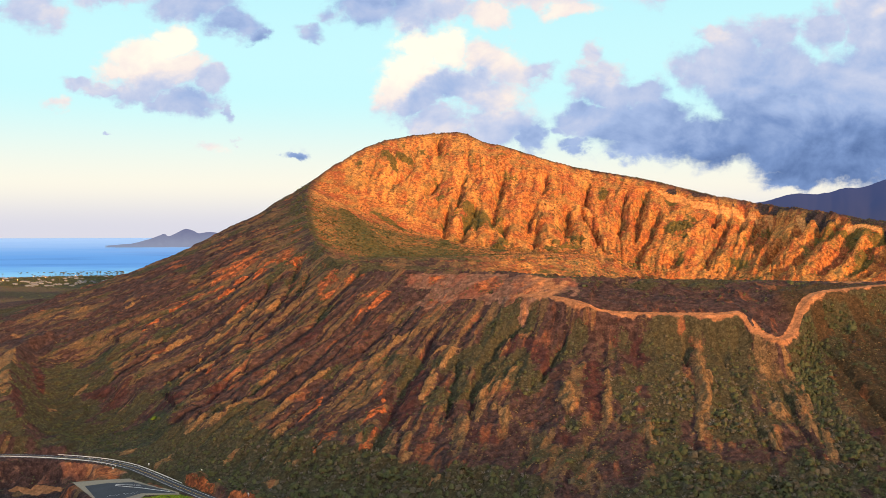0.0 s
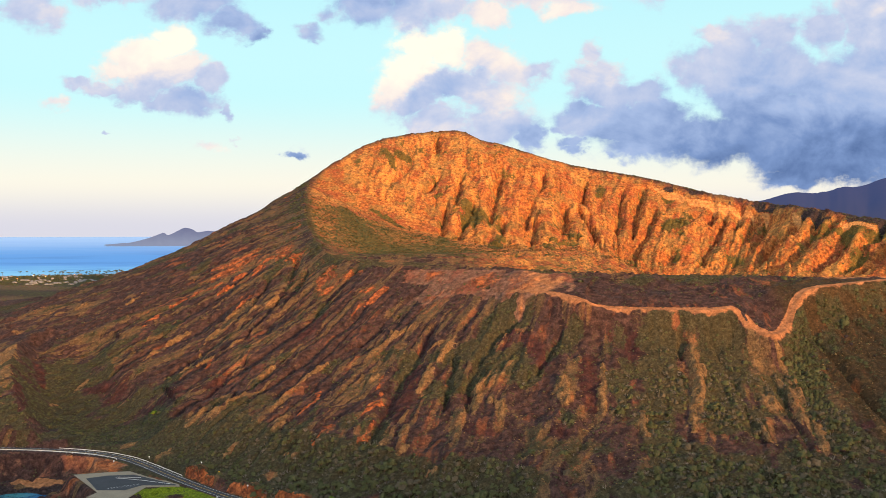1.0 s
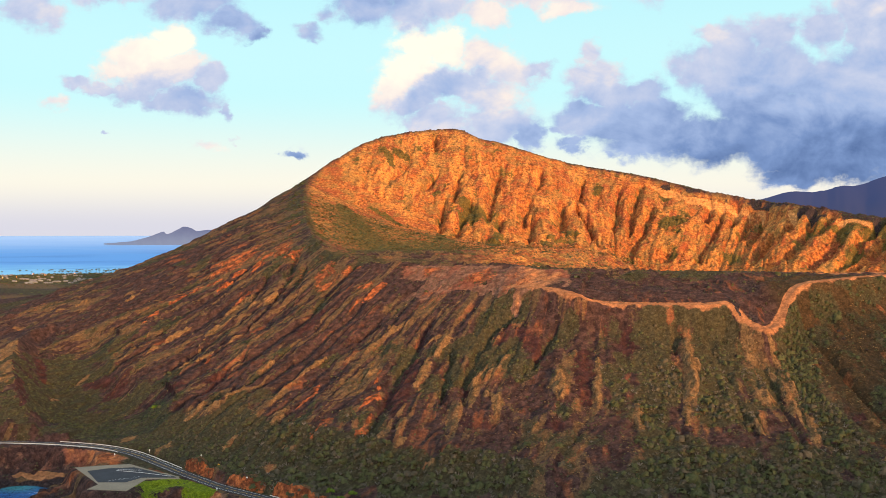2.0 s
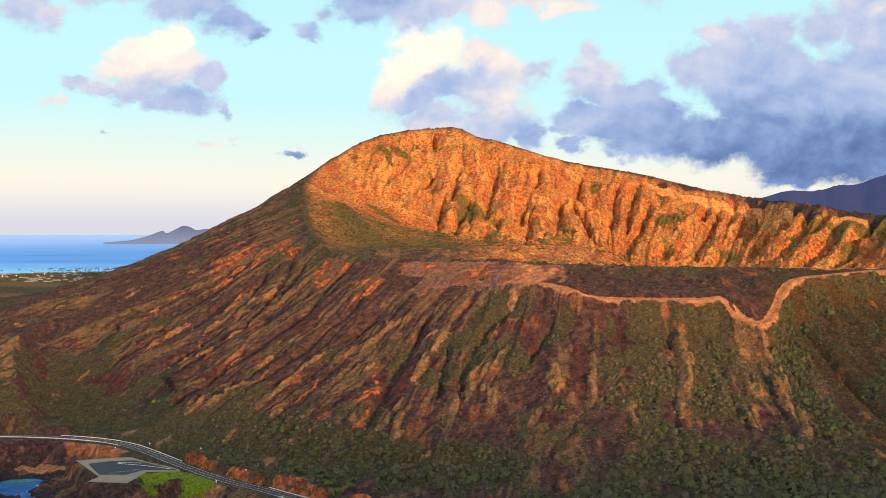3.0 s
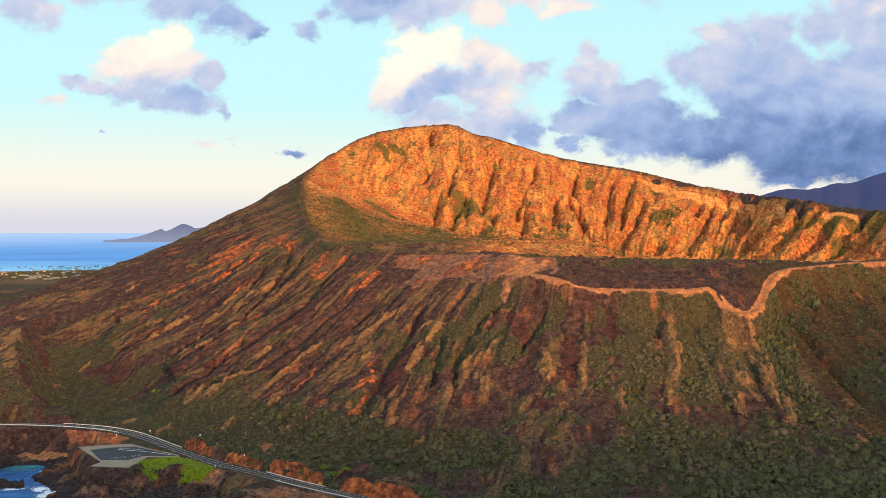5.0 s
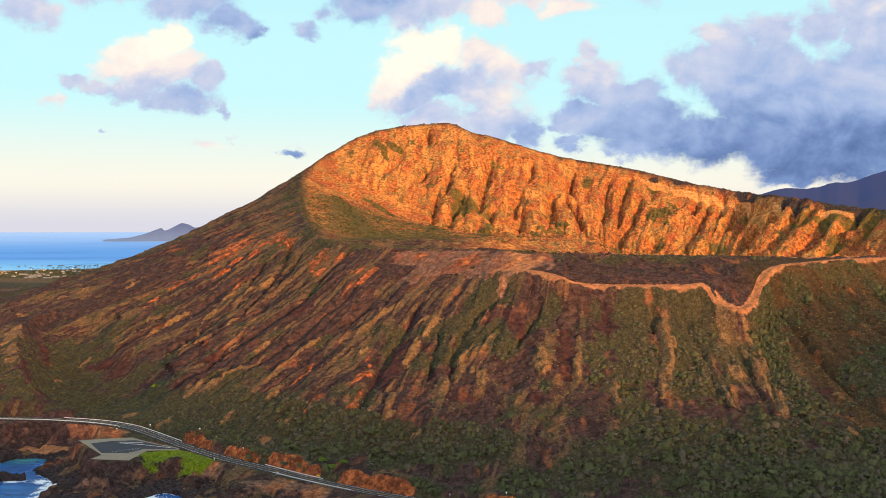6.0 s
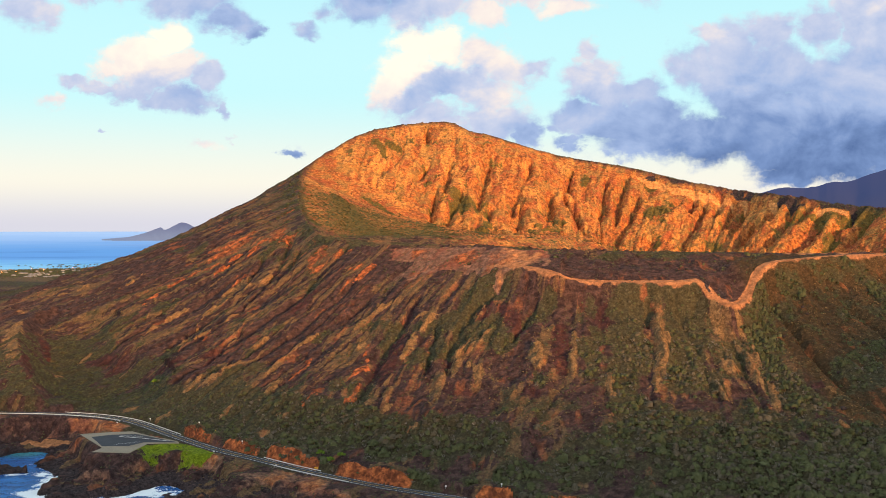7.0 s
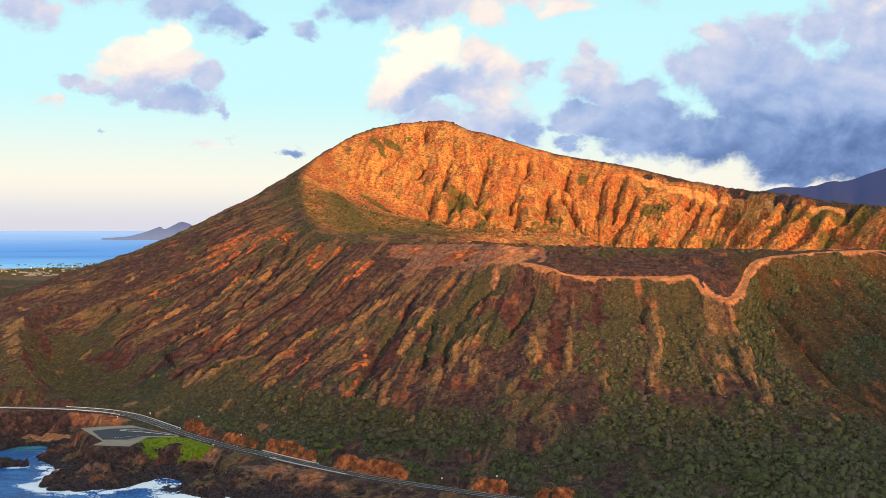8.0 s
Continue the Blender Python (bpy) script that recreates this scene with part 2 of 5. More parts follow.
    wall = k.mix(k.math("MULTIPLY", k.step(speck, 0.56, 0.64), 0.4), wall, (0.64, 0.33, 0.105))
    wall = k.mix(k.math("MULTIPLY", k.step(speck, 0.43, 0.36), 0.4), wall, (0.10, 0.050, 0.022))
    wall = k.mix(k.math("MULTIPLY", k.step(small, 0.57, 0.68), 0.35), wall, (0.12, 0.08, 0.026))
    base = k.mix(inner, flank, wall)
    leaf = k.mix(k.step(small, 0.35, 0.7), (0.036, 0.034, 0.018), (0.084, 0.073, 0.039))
    # a lighter, sunlit copy of the leaf colour for the wall
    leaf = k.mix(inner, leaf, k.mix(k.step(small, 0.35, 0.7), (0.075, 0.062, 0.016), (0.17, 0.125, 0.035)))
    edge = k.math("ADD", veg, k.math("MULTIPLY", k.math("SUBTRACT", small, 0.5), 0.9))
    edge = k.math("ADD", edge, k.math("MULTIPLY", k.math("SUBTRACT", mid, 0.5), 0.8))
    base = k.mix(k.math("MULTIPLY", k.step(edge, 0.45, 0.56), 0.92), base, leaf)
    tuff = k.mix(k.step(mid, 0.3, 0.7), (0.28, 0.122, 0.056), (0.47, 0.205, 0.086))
    # the wall's tuff is likewise a brighter, sunlit copy
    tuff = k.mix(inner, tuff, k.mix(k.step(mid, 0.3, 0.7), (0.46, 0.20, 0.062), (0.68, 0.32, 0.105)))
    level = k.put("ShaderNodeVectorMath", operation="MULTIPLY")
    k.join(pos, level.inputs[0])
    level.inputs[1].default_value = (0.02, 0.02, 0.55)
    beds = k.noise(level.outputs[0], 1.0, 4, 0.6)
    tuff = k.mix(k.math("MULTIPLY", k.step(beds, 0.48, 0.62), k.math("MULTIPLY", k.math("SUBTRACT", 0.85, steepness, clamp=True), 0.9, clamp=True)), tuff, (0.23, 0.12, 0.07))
    tuff = k.mix(k.math("MULTIPLY", k.step(small, 0.55, 0.75), 0.5), tuff, (0.24, 0.13, 0.075))
    # the bare bedded face under the near crest
    stone = k.mix(k.step(mid, 0.35, 0.65), (0.135, 0.066, 0.044), (0.25, 0.135, 0.088))
    stone = k.mix(k.math("MULTIPLY", k.step(beds, 0.50, 0.60), 0.45), stone, (0.105, 0.048, 0.036))
    stone = k.mix(k.math("MULTIPLY", k.step(big, 0.5, 0.62), 0.6), stone, (0.25, 0.075, 0.04))
    edge = k.math("ADD", slab, k.math("MULTIPLY", k.math("SUBTRACT", mid, 0.5), 0.7))
    base = k.mix(k.step(edge, 0.35, 0.6), base, stone)
    worn = k.math("ADD", pale, k.math("MULTIPLY", k.math("SUBTRACT", mid, 0.5), 0.5))
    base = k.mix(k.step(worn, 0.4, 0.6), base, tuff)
    clay = k.mix(k.step(mid, 0.42, 0.62), (0.17, 0.052, 0.024), (0.52, 0.155, 0.05))
    clay = k.mix(k.math("MULTIPLY", k.step(small, 0.54, 0.66), 0.6), clay, (0.15, 0.05, 0.028))
    worn = k.math("ADD", red, k.math("MULTIPLY", k.math("SUBTRACT", small, 0.5), 0.7))
    base = k.mix(k.step(worn, 0.4, 0.62), base, clay)
    turf = k.mix(k.step(small, 0.3, 0.7), (0.09, 0.125, 0.008), (0.205, 0.255, 0.014))
    worn = k.math("ADD", lawn, k.math("MULTIPLY", k.math("SUBTRACT", mid, 0.5), 1.5))
    base = k.mix(k.step(worn, 0.42, 0.58), base, turf)
    lava = k.mix(k.step(small, 0.35, 0.7), (0.022, 0.017, 0.019), (0.085, 0.058, 0.054))
    worn = k.math("ADD", rock, k.math("MULTIPLY", k.math("SUBTRACT", mid, 0.5), 0.5))
    base = k.mix(k.step(worn, 0.42, 0.58), base, lava)
    pebbly = k.noise(pos, 0.85, 3, 0.65)
    base = k.mix(1.0, base, k.mix(k.step(pebbly, 0.36, 0.64), (0.80, 0.79, 0.79), (1.17, 1.17, 1.16)), "MULTIPLY")
    clods = k.noise(pos, 0.26, 4, 0.65)
    base = k.mix(1.0, base, k.mix(k.step(clods, 0.36, 0.64), (0.74, 0.74, 0.75), (1.24, 1.23, 1.22)), "MULTIPLY")
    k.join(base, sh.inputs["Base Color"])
    h = k.math("ADD", k.math("ADD", k.math("MULTIPLY", mid, 1.6), k.math("MULTIPLY", small, 0.7)), k.math("MULTIPLY", pebbly, 0.3))
    bump(k, sh, h, 1.0, 1.5)
    return m


def foliage(name, dark, light):
    m, k, sh = material(name, 0.8, 0.1)
    g = k.put("ShaderNodeNewGeometry")
    big, leaf = k.noise(g.outputs["Position"], 0.05, 4), k.noise(g.outputs["Position"], 1.6, 4, 0.7)
    r = k.math("ADD", k.math("MULTIPLY", g.outputs["Random Per Island"], 0.45), k.math("MULTIPLY", k.step(big, 0.35, 0.65), 0.2))
    r = k.math("ADD", r, k.math("MULTIPLY", k.step(leaf, 0.35, 0.65), 0.4))
    k.join(k.mix(r, dark, light), sh.inputs["Base Color"])
    bump(k, sh, leaf, 0.8, 0.6)
    return m


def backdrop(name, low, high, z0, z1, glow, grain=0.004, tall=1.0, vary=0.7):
    """Far land or water in haze; the haze light is painted in as colour and emission."""
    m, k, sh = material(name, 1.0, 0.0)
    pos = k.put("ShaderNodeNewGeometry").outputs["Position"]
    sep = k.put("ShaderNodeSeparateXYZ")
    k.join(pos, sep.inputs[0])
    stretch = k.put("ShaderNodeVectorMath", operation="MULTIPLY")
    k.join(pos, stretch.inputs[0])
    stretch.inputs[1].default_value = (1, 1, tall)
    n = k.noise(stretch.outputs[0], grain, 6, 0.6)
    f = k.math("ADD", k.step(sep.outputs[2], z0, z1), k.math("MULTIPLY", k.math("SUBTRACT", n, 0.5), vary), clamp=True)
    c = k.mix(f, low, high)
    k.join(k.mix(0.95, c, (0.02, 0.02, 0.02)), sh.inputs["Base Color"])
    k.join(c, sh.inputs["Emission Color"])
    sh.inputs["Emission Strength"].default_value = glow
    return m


def far_water():
    """The bay with haze painted into colour and emission: pale by the shore, deeper beyond, streaked, greyer at the
    horizon.
    """
    m, k, sh = material("far_sea", 1.0, 0.0)
    pos = k.put("ShaderNodeNewGeometry").outputs["Position"]
    sep = k.put("ShaderNodeSeparateXYZ")
    k.join(pos, sep.inputs[0])
    flat = k.put("ShaderNodeVectorMath", operation="MULTIPLY")
    k.join(pos, flat.inputs[0])
    flat.inputs[1].default_value = (0.0016, 0.0016, 0.09)
    n = k.noise(flat.outputs[0], 1.0, 5, 0.6)
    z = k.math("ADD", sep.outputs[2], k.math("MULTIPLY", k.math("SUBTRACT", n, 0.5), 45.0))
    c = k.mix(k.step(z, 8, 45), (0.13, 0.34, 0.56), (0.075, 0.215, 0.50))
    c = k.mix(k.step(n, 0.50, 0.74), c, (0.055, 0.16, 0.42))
    # horizon haze, put into the colour
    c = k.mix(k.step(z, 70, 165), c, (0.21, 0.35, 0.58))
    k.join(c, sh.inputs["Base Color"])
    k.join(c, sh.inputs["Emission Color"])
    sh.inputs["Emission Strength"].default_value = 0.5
    return m


def sea_material():
    m, k, sh = material("sea_water", 0.35, 0.12)
    a = k.put("ShaderNodeAttribute", attribute_name="foam")
    pos = k.put("ShaderNodeNewGeometry").outputs["Position"]
    n, f, w = k.noise(pos, 0.25, 6, 0.6), k.noise(pos, 0.6, 6, 0.7, 0.6), k.noise(pos, 0.03, 4)
    water = k.mix(k.step(w, 0.3, 0.7), (0.010, 0.075, 0.27), (0.018, 0.125, 0.38))
    shallow = k.put("ShaderNodeSeparateColor")
    k.join(a.outputs["Color"], shallow.inputs[0])
    water = k.mix(shallow.outputs[1], water, (0.05, 0.20, 0.22))
    edge = k.math("ADD", shallow.outputs[0], k.math("MULTIPLY", k.math("SUBTRACT", f, 0.5), 2.0))
    fm = k.step(edge, 0.5, 0.75)
    k.join(k.mix(fm, water, (0.78, 0.80, 0.82)), sh.inputs["Base Color"])
    k.join(k.math("ADD", 0.14, k.math("MULTIPLY", fm, 0.6)), sh.inputs["Roughness"])
    bump(k, sh, n, 0.8, 1.2)
    return m


MAT = {
    "slope": terrain_material(),
    "sea": sea_material(),
    "asphalt": plain("asphalt", (0.048, 0.047, 0.055), 0.85, 1.2, 0.25),
    "paint": plain("road_paint", (0.72, 0.71, 0.68), 0.7, 2.0, 0.12),
    "yellow": plain("yellow_paint", (0.62, 0.38, 0.05), 0.7, 2.0, 0.12),
    "concrete": plain("concrete", (0.27, 0.215, 0.155), 0.9, 0.9, 0.2),
    "dark_stone": plain("dark_stone", (0.10, 0.08, 0.07), 0.95, 0.8, 0.4),
    "lava_block": plain("lava_block", (0.040, 0.028, 0.025), 0.95, 0.8, 0.4),
    "metal": plain("galvanised_metal", (0.55, 0.55, 0.56), 0.45, 4.0, 0.1, 0.5, 0.7),
    "amber": plain("amber_paint", (0.75, 0.42, 0.03), 0.6, 2.0, 0.1),
    "scrub": foliage("scrub_leaves", (0.042, 0.047, 0.019), (0.115, 0.118, 0.050)),
    "wall_scrub": foliage("wall_scrub_leaves", (0.05, 0.034, 0.012), (0.15, 0.095, 0.032)),
    "grey_scrub": foliage("grey_scrub_leaves", (0.050, 0.044, 0.029), (0.138, 0.114, 0.074)),
    "bright": foliage("bright_leaves", (0.05, 0.085, 0.010), (0.13, 0.18, 0.02)),
    "tuft": foliage("dry_tufts", (0.12, 0.078, 0.03), (0.30, 0.20, 0.08)),
    "lamp_glow": plain("lamp_glow", (0.9, 0.5, 0.2), 0.5, 2.0, 0.05),
    "twig": plain("bleached_twigs", (0.20, 0.175, 0.15), 0.9, 3.0, 0.35),
    "bark": plain("bark", (0.12, 0.085, 0.06), 0.95, 6.0, 0.3),
    "wall_paint": plain("house_wall", (0.30, 0.29, 0.28), 0.9, 0.5, 0.15),
    "roof": plain("house_roof", (0.20, 0.19, 0.19), 0.9, 0.5, 0.5),
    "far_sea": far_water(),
    # far hills: haze and shade are in these colours, and they glow
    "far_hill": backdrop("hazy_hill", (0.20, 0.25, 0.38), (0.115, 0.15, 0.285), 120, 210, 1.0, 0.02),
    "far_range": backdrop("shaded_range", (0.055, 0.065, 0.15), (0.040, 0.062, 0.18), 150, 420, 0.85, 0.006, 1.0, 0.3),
}


# ---- small builders ----
def link_mesh(name, mesh, mat, parent=None, label=""):
    ob = new(name, mesh)
    for m in (mat if isinstance(mat, (list, tuple)) else [mat]):
        mesh.materials.append(m)
    ob.parent = parent
    return tagged(ob, label)


def part(name, bm, mat, parent=None, label="", smooth=False):
    mesh = bpy.data.meshes.new(name)
    bm.to_mesh(mesh)
    bm.free()
    if smooth:
        mesh.polygons.foreach_set("use_smooth", [True] * len(mesh.polygons))
    return link_mesh(name, mesh, mat, parent, label)


def base_empty(name, x, y, z, turn=0.0):
    ob = new(name)
    ob.empty_display_size = 1.0
    ob.matrix_world = pose(x, y, z, 0, 0, turn)
    return ob


def box(bm, sx, sy, sz, m=None, bevel=0.0):
    made = bmesh.ops.create_cube(bm, size=1.0, matrix=(m or Matrix()) @ Matrix.Diagonal((sx, sy, sz, 1)))
    if bevel:
        edges = list({e for v in made["verts"] for e in v.link_edges})
        bmesh.ops.bevel(bm, geom=edges, offset=bevel, segments=1, affect="EDGES", profile=0.5)


def grid_mesh(name, xs, ys, z):
    """A sheet over the lines xs and ys with the heights z[y, x]."""
    ny, nx = len(ys), len(xs)
    co = np.empty((ny, nx, 3), np.float32)
    co[..., 0], co[..., 1], co[..., 2] = xs[None, :], ys[:, None], z
    i = (np.arange(ny - 1)[:, None] * nx + np.arange(nx - 1)[None, :]).ravel()
    quads = np.stack([i, i + 1, i + nx + 1, i + nx], 1).astype(np.int32)
    return co.reshape(-1, 3), quads


def sheet(name, co, quads, layers=None):
    used, back = np.unique(quads, return_inverse=True)
    quads = back.reshape(quads.shape).astype(np.int32)
    mesh = bpy.data.meshes.new(name)
    mesh.vertices.add(len(used))
    mesh.vertices.foreach_set("co", co[used].ravel())
    mesh.loops.add(quads.size)
    mesh.loops.foreach_set("vertex_index", quads.ravel())
    mesh.polygons.add(len(quads))
    mesh.polygons.foreach_set("loop_start", np.arange(len(quads), dtype=np.int32) * quads.shape[1])
    mesh.update(calc_edges=True)
    for key, values in (layers or {}).items():
        layer = mesh.attributes.new(key, "FLOAT_COLOR", "POINT")
        layer.data.foreach_set("color", values[used].astype(np.float32).ravel())
    return mesh


# ---- noise on arrays ----
TABLE = np.random.RandomState(7).rand(256, 256) * 2 - 1


def vnoise(x, y, seed=0):
    """Smooth noise from -1 to 1 over arrays."""
    x, y = x + seed * 17.31, y + seed * 9.77
    xi, yi = np.floor(x).astype(int), np.floor(y).astype(int)
    fx, fy = x - xi, y - yi
    fx, fy = fx * fx * fx * (fx * (fx * 6 - 15) + 10), fy * fy * fy * (fy * (fy * 6 - 15) + 10)
    a, b, c, d = xi & 255, (xi + 1) & 255, yi & 255, (yi + 1) & 255
    return (TABLE[a, c] * (1 - fx) + TABLE[b, c] * fx) * (1 - fy) + (TABLE[a, d] * (1 - fx) + TABLE[b, d] * fx) * fy


def fbm(x, y, octaves=4, seed=0, gain=0.5):
    total, size = 0.0, 1.0
    for o in range(octaves):
        total = total + size * vnoise(x * 2 ** o, y * 2 ** o, seed + o * 3)
        size *= gain
    return total


def smooth(v, lo, hi):
    t = np.clip((v - lo) / (hi - lo), 0, 1)
    return t * t * (3 - 2 * t)


# ---- the plan of the land ----
RIM = [  # the crater's crest, from its low near side round by the summit
    (54, 880, 165), (-3, 918, 164), (-68, 955, 163), (-112, 1015, 170), (-148, 1125, 194), (-182, 1310, 228), (-203, 1520, 275),
    (-165, 1585, 311), (-106, 1635, 348), (-15, 1686, 368), (28, 1680, 367.5), (50, 1668, 359), (62, 1662, 351), (100, 1660, 344), (152, 1660, 328), (225, 1685, 310), (340, 1640, 286),
    (425, 1590, 261), (510, 1555, 243), (555, 1440, 230), (602, 1390, 217), (655, 1320, 209), (725, 1190, 190), (735, 1040, 168),
    (660, 920, 158), (540, 860, 158), (420, 838, 158), (330, 836, 158), (255, 846, 159), (180, 842, 160.5), (110, 850, 161.5),
]
STEEP = [0.72, 0.72, 0.72, 0.72, 0.56, 0.48, 0.62, 0.8] + [0.72] * 23
STEEP_IN = [1.0, 1.0, 0.95, 0.75, 0.5, 0.45, 0.55, 0.8] + [0.92] * 23
SHELF = [(35, 855, 152), (70, 828, 148), (100, 803, 145), (117, 789, 141), (140, 790, 135), (213, 776, 135), (234, 774, 136), (246, 760, 123),
         (255, 751, 118.5), (266, 759, 119.5), (277, 773, 128), (295, 790, 148.5), (335, 803, 154), (385, 818, 157), (450, 824, 157.5)]
SPUR = [(-395, 1215, 101), (-446, 1102, 83), (-448, 1036, 77), (-415, 940, 67), (-372, 850, 57), (-330, 784, 36)]
COAST = [(-5000, 600), (-700, 640), (-460, 690), (-380, 690), (-345, 704), (-336, 716), (-326, 727), (-306, 730), (-287, 716), (-291, 690), (-268, 660), (-257, 628),
         (-254, 600), (-232, 592), (-202, 600), (-192, 616), (-175, 627), (-160, 610), (-172, 597), (-152, 584), (-124, 574), (-97, 572),
         (-40, 550), (30, 520), (120, 480), (300, 430), (600, 380), (5000, 100)]
ROAD = [(-900, 800, 26), (-520, 782, 24), (-361, 774, 23.5), (-310.6, 768.5, 23.5), (-268.5, 758, 23), (-240, 743, 22.2), (-220, 726.5, 21), (-184.5, 691.7, 19),
        (-149, 660.6, 17), (-118, 641.4, 15), (-86.2, 620.2, 13), (-52.4, 600.7, 11), (-20.7, 586, 9), (13.5, 572, 7.5), (46.2, 558.5, 6.2),
        (90, 541, 5.5), (200, 500, 5), (400, 450, 5)]


# marks on the slopes: lines of x, y down the ground and a half width
WALL_GULLIES = [
    (-7, 1669, -7, 1629, 3), (-2, 1575, -16, 1555, -27, 1540, 3.5), (35, 1575, 27, 1537, 23, 1508, 4), (8, 1514, 2, 1466, 1, 1434, 4),
    (47, 1510, 44, 1486, 31, 1458, 22, 1420, 5), (96, 1593, 83, 1535, 75, 1479, 5.5), (92, 1477, 88, 1442, 4.5),
    (143, 1535, 130, 1501, 130, 1479, 5), (142, 1500, 137, 1458, 130, 1405, 6), (197, 1550, 187, 1491, 5), (168, 1609, 159, 1574, 3.5)]
WALL_GULLIES_EAST = [
    (241, 1641, 228, 1581, 3), (218, 1553, 232, 1514, 238, 1455, 3), (295, 1605, 284, 1562, 272, 1534, 4), (332, 1611, 315, 1580, 300, 1524, 5),
    (342, 1568, 321, 1530, 295, 1487, 290, 1467, 6), (348, 1480, 334, 1448, 6), (436, 1563, 416, 1524, 4.5), (423, 1502, 403, 1483, 388, 1452, 7),
    (479, 1557, 453, 1515, 5), (491, 1537, 461, 1485, 5.5)]
WALL_GULLIES_FAR = [
    (498, 1447, 480, 1436, 456, 1405, 7), (549, 1423, 521, 1396, 489, 1374, 471, 1373, 9), (529, 1449, 500, 1426, 5),
    (571, 1380, 537, 1352, 514, 1336, 8), (584, 1339, 548, 1317, 8), (626, 1332, 593, 1322, 555, 1297, 10),
    (502, 1514, 468, 1459, 5), (610, 1350, 581, 1345, 7), (566, 1403, 538, 1389, 6), (537, 1442, 519, 1449, 5), (454, 1558, 433, 1509, 4), (624, 1358, 610, 1353, 5)]
WALL_GREEN = [
    (-104, 1473, -76, 1455, -54, 1420, 5), (-34, 1626, -54, 1600, -74, 1608, 6), (-93, 1610, -74, 1570, 4), (-94, 1245, -50, 1097, 9),
    (-143, 1431, -96, 1269, 7), (-56, 1229, -16, 1066, 6), (79, 1390, 74, 1330, 7), (156, 1443, 148, 1380, 10),
    (365, 1588, 361, 1528, 369, 1468, 15), (265, 1632, 261, 1610, 6), (47, 1617, 49, 1607, 6), (1, 1422, 4, 1350, 4), (103, 1597, 117, 1589, 7),
    (425, 1449, 442, 1434, 9)]
FLANK_GULLIES_WEST = [
    (-157, 1070, -156, 1008, -168, 953, -186, 927, 4.5), (-138, 1020, -146, 981, -157, 953, 5), (-82, 961, -103, 942, -118, 914, 4),
    (-205, 1097, -235, 1064, 4), (-260, 1200, -285, 1139, 3), (-289, 1286, -338, 1226, 2.5), (-55, 850, -77, 833, 3.5),
    (-174, 867, -190, 846, -206, 810, -224, 803, 4), (-172, 812, -188, 789, 3), (-183, 1041, -193, 994, 3), (-231, 931, -253, 907, 3),
    (-282, 1014, -307, 979, 3), (-331, 1075, -362, 1055, 3), (-230, 881, -264, 875, -287, 853, 3.5)]
FLANK_GULLIES_SOUTH = [
    (-5, 830, -20, 791, -36, 751, -50, 691, 4.5), (11, 782, 6, 743, 2, 710, 3), (70, 811, 48, 793, 32, 769, 23, 741, 21, 703, 4.5),
    (98, 781, 85, 762, 74, 738, 3), (194, 775, 186, 745, 3), (-103, 710, -114, 702, 3.5), 
    (264, 756, 267, 744, 3)]
STRAW_WEST = [
    (-165, 986, -186, 975, -208, 961, 3.2), (-190, 1016, -216, 985, 2.4), (-202, 968, -226, 960, -232, 932, 2.6),
    (-186, 915, -206, 902, -225, 893, 2.4), (-255, 992, -273, 983, 2.6), (-94, 817, -116, 801, -134, 767, 3), (-232, 923, -239, 895, 2.2),
    (-168, 865, -180, 853, 2.6), (-142, 839, -155, 823, 2.4), (-159, 798, -172, 786, 3), (-193, 790, -203, 774, 3), (-273, 983, -288, 957, 2),
    (-281, 1035, -303, 1008, 2), (-352, 1168, -371, 1124, 1.8), (-432, 1198, -473, 1177, 3.0),
    (-452, 1030, -424, 930, 7), (-416, 925, -388, 868, 6)]
STRAW_VALLEY = [(-351, 961, -358, 942, 3), (-285, 906, -292, 886, 3), (-366, 937, -364, 910, 3), (-194, 784, -201, 772, 3), (-178, 781, -192, 776, 3),
                (-260, 810, -274, 808, 3), (-208, 743, -212, 734, 4), (-240, 775, -252, 765, 3), (-150, 735, -160, 722, 3.5), (-120, 680, -112, 672, 3.5)]
STRAW_MID = [
    (-55, 818, -77, 806, 3.5), (-51, 775, -64, 772, 4.5), (-119, 750, -129, 733, 3.5), (-24, 720, -28, 677, 3.5), (-29, 700, -41, 678, 4.5),
    (-18, 671, -28, 669, 4.5), (-21, 841, -40, 834, -63, 806, 2.6), (14, 804, 0, 778, 3.5), (53, 797, 43, 774, 3), (54, 754, 46, 747, 40, 735, 4.5),
    (37, 749, 19, 701, 14, 677, 4), (-8, 773, -15, 741, 4), (-100, 687, -110, 698, 3)]
STRAW_SOUTH = [
    (38, 714, 46, 701, 38, 677, 5), (196, 755, 191, 717, 174, 666, 5.5), (241, 753, 242, 739, 243, 724, 238, 689, 5.5),
    (254, 741, 261, 717, 259, 671, 260, 650, 7), (144, 686, 142, 661, 4.5), (231, 676, 221, 656, 5), (92, 725, 91, 694, 4.5),
    (125, 738, 116, 685, 4), (70, 666, 66, 663, 3), (-6, 797, 5, 800, 3), (1, 643, -7, 641, 3.5), (300, 662, 305, 659, 4), (291, 621, 298, 615, 3)]
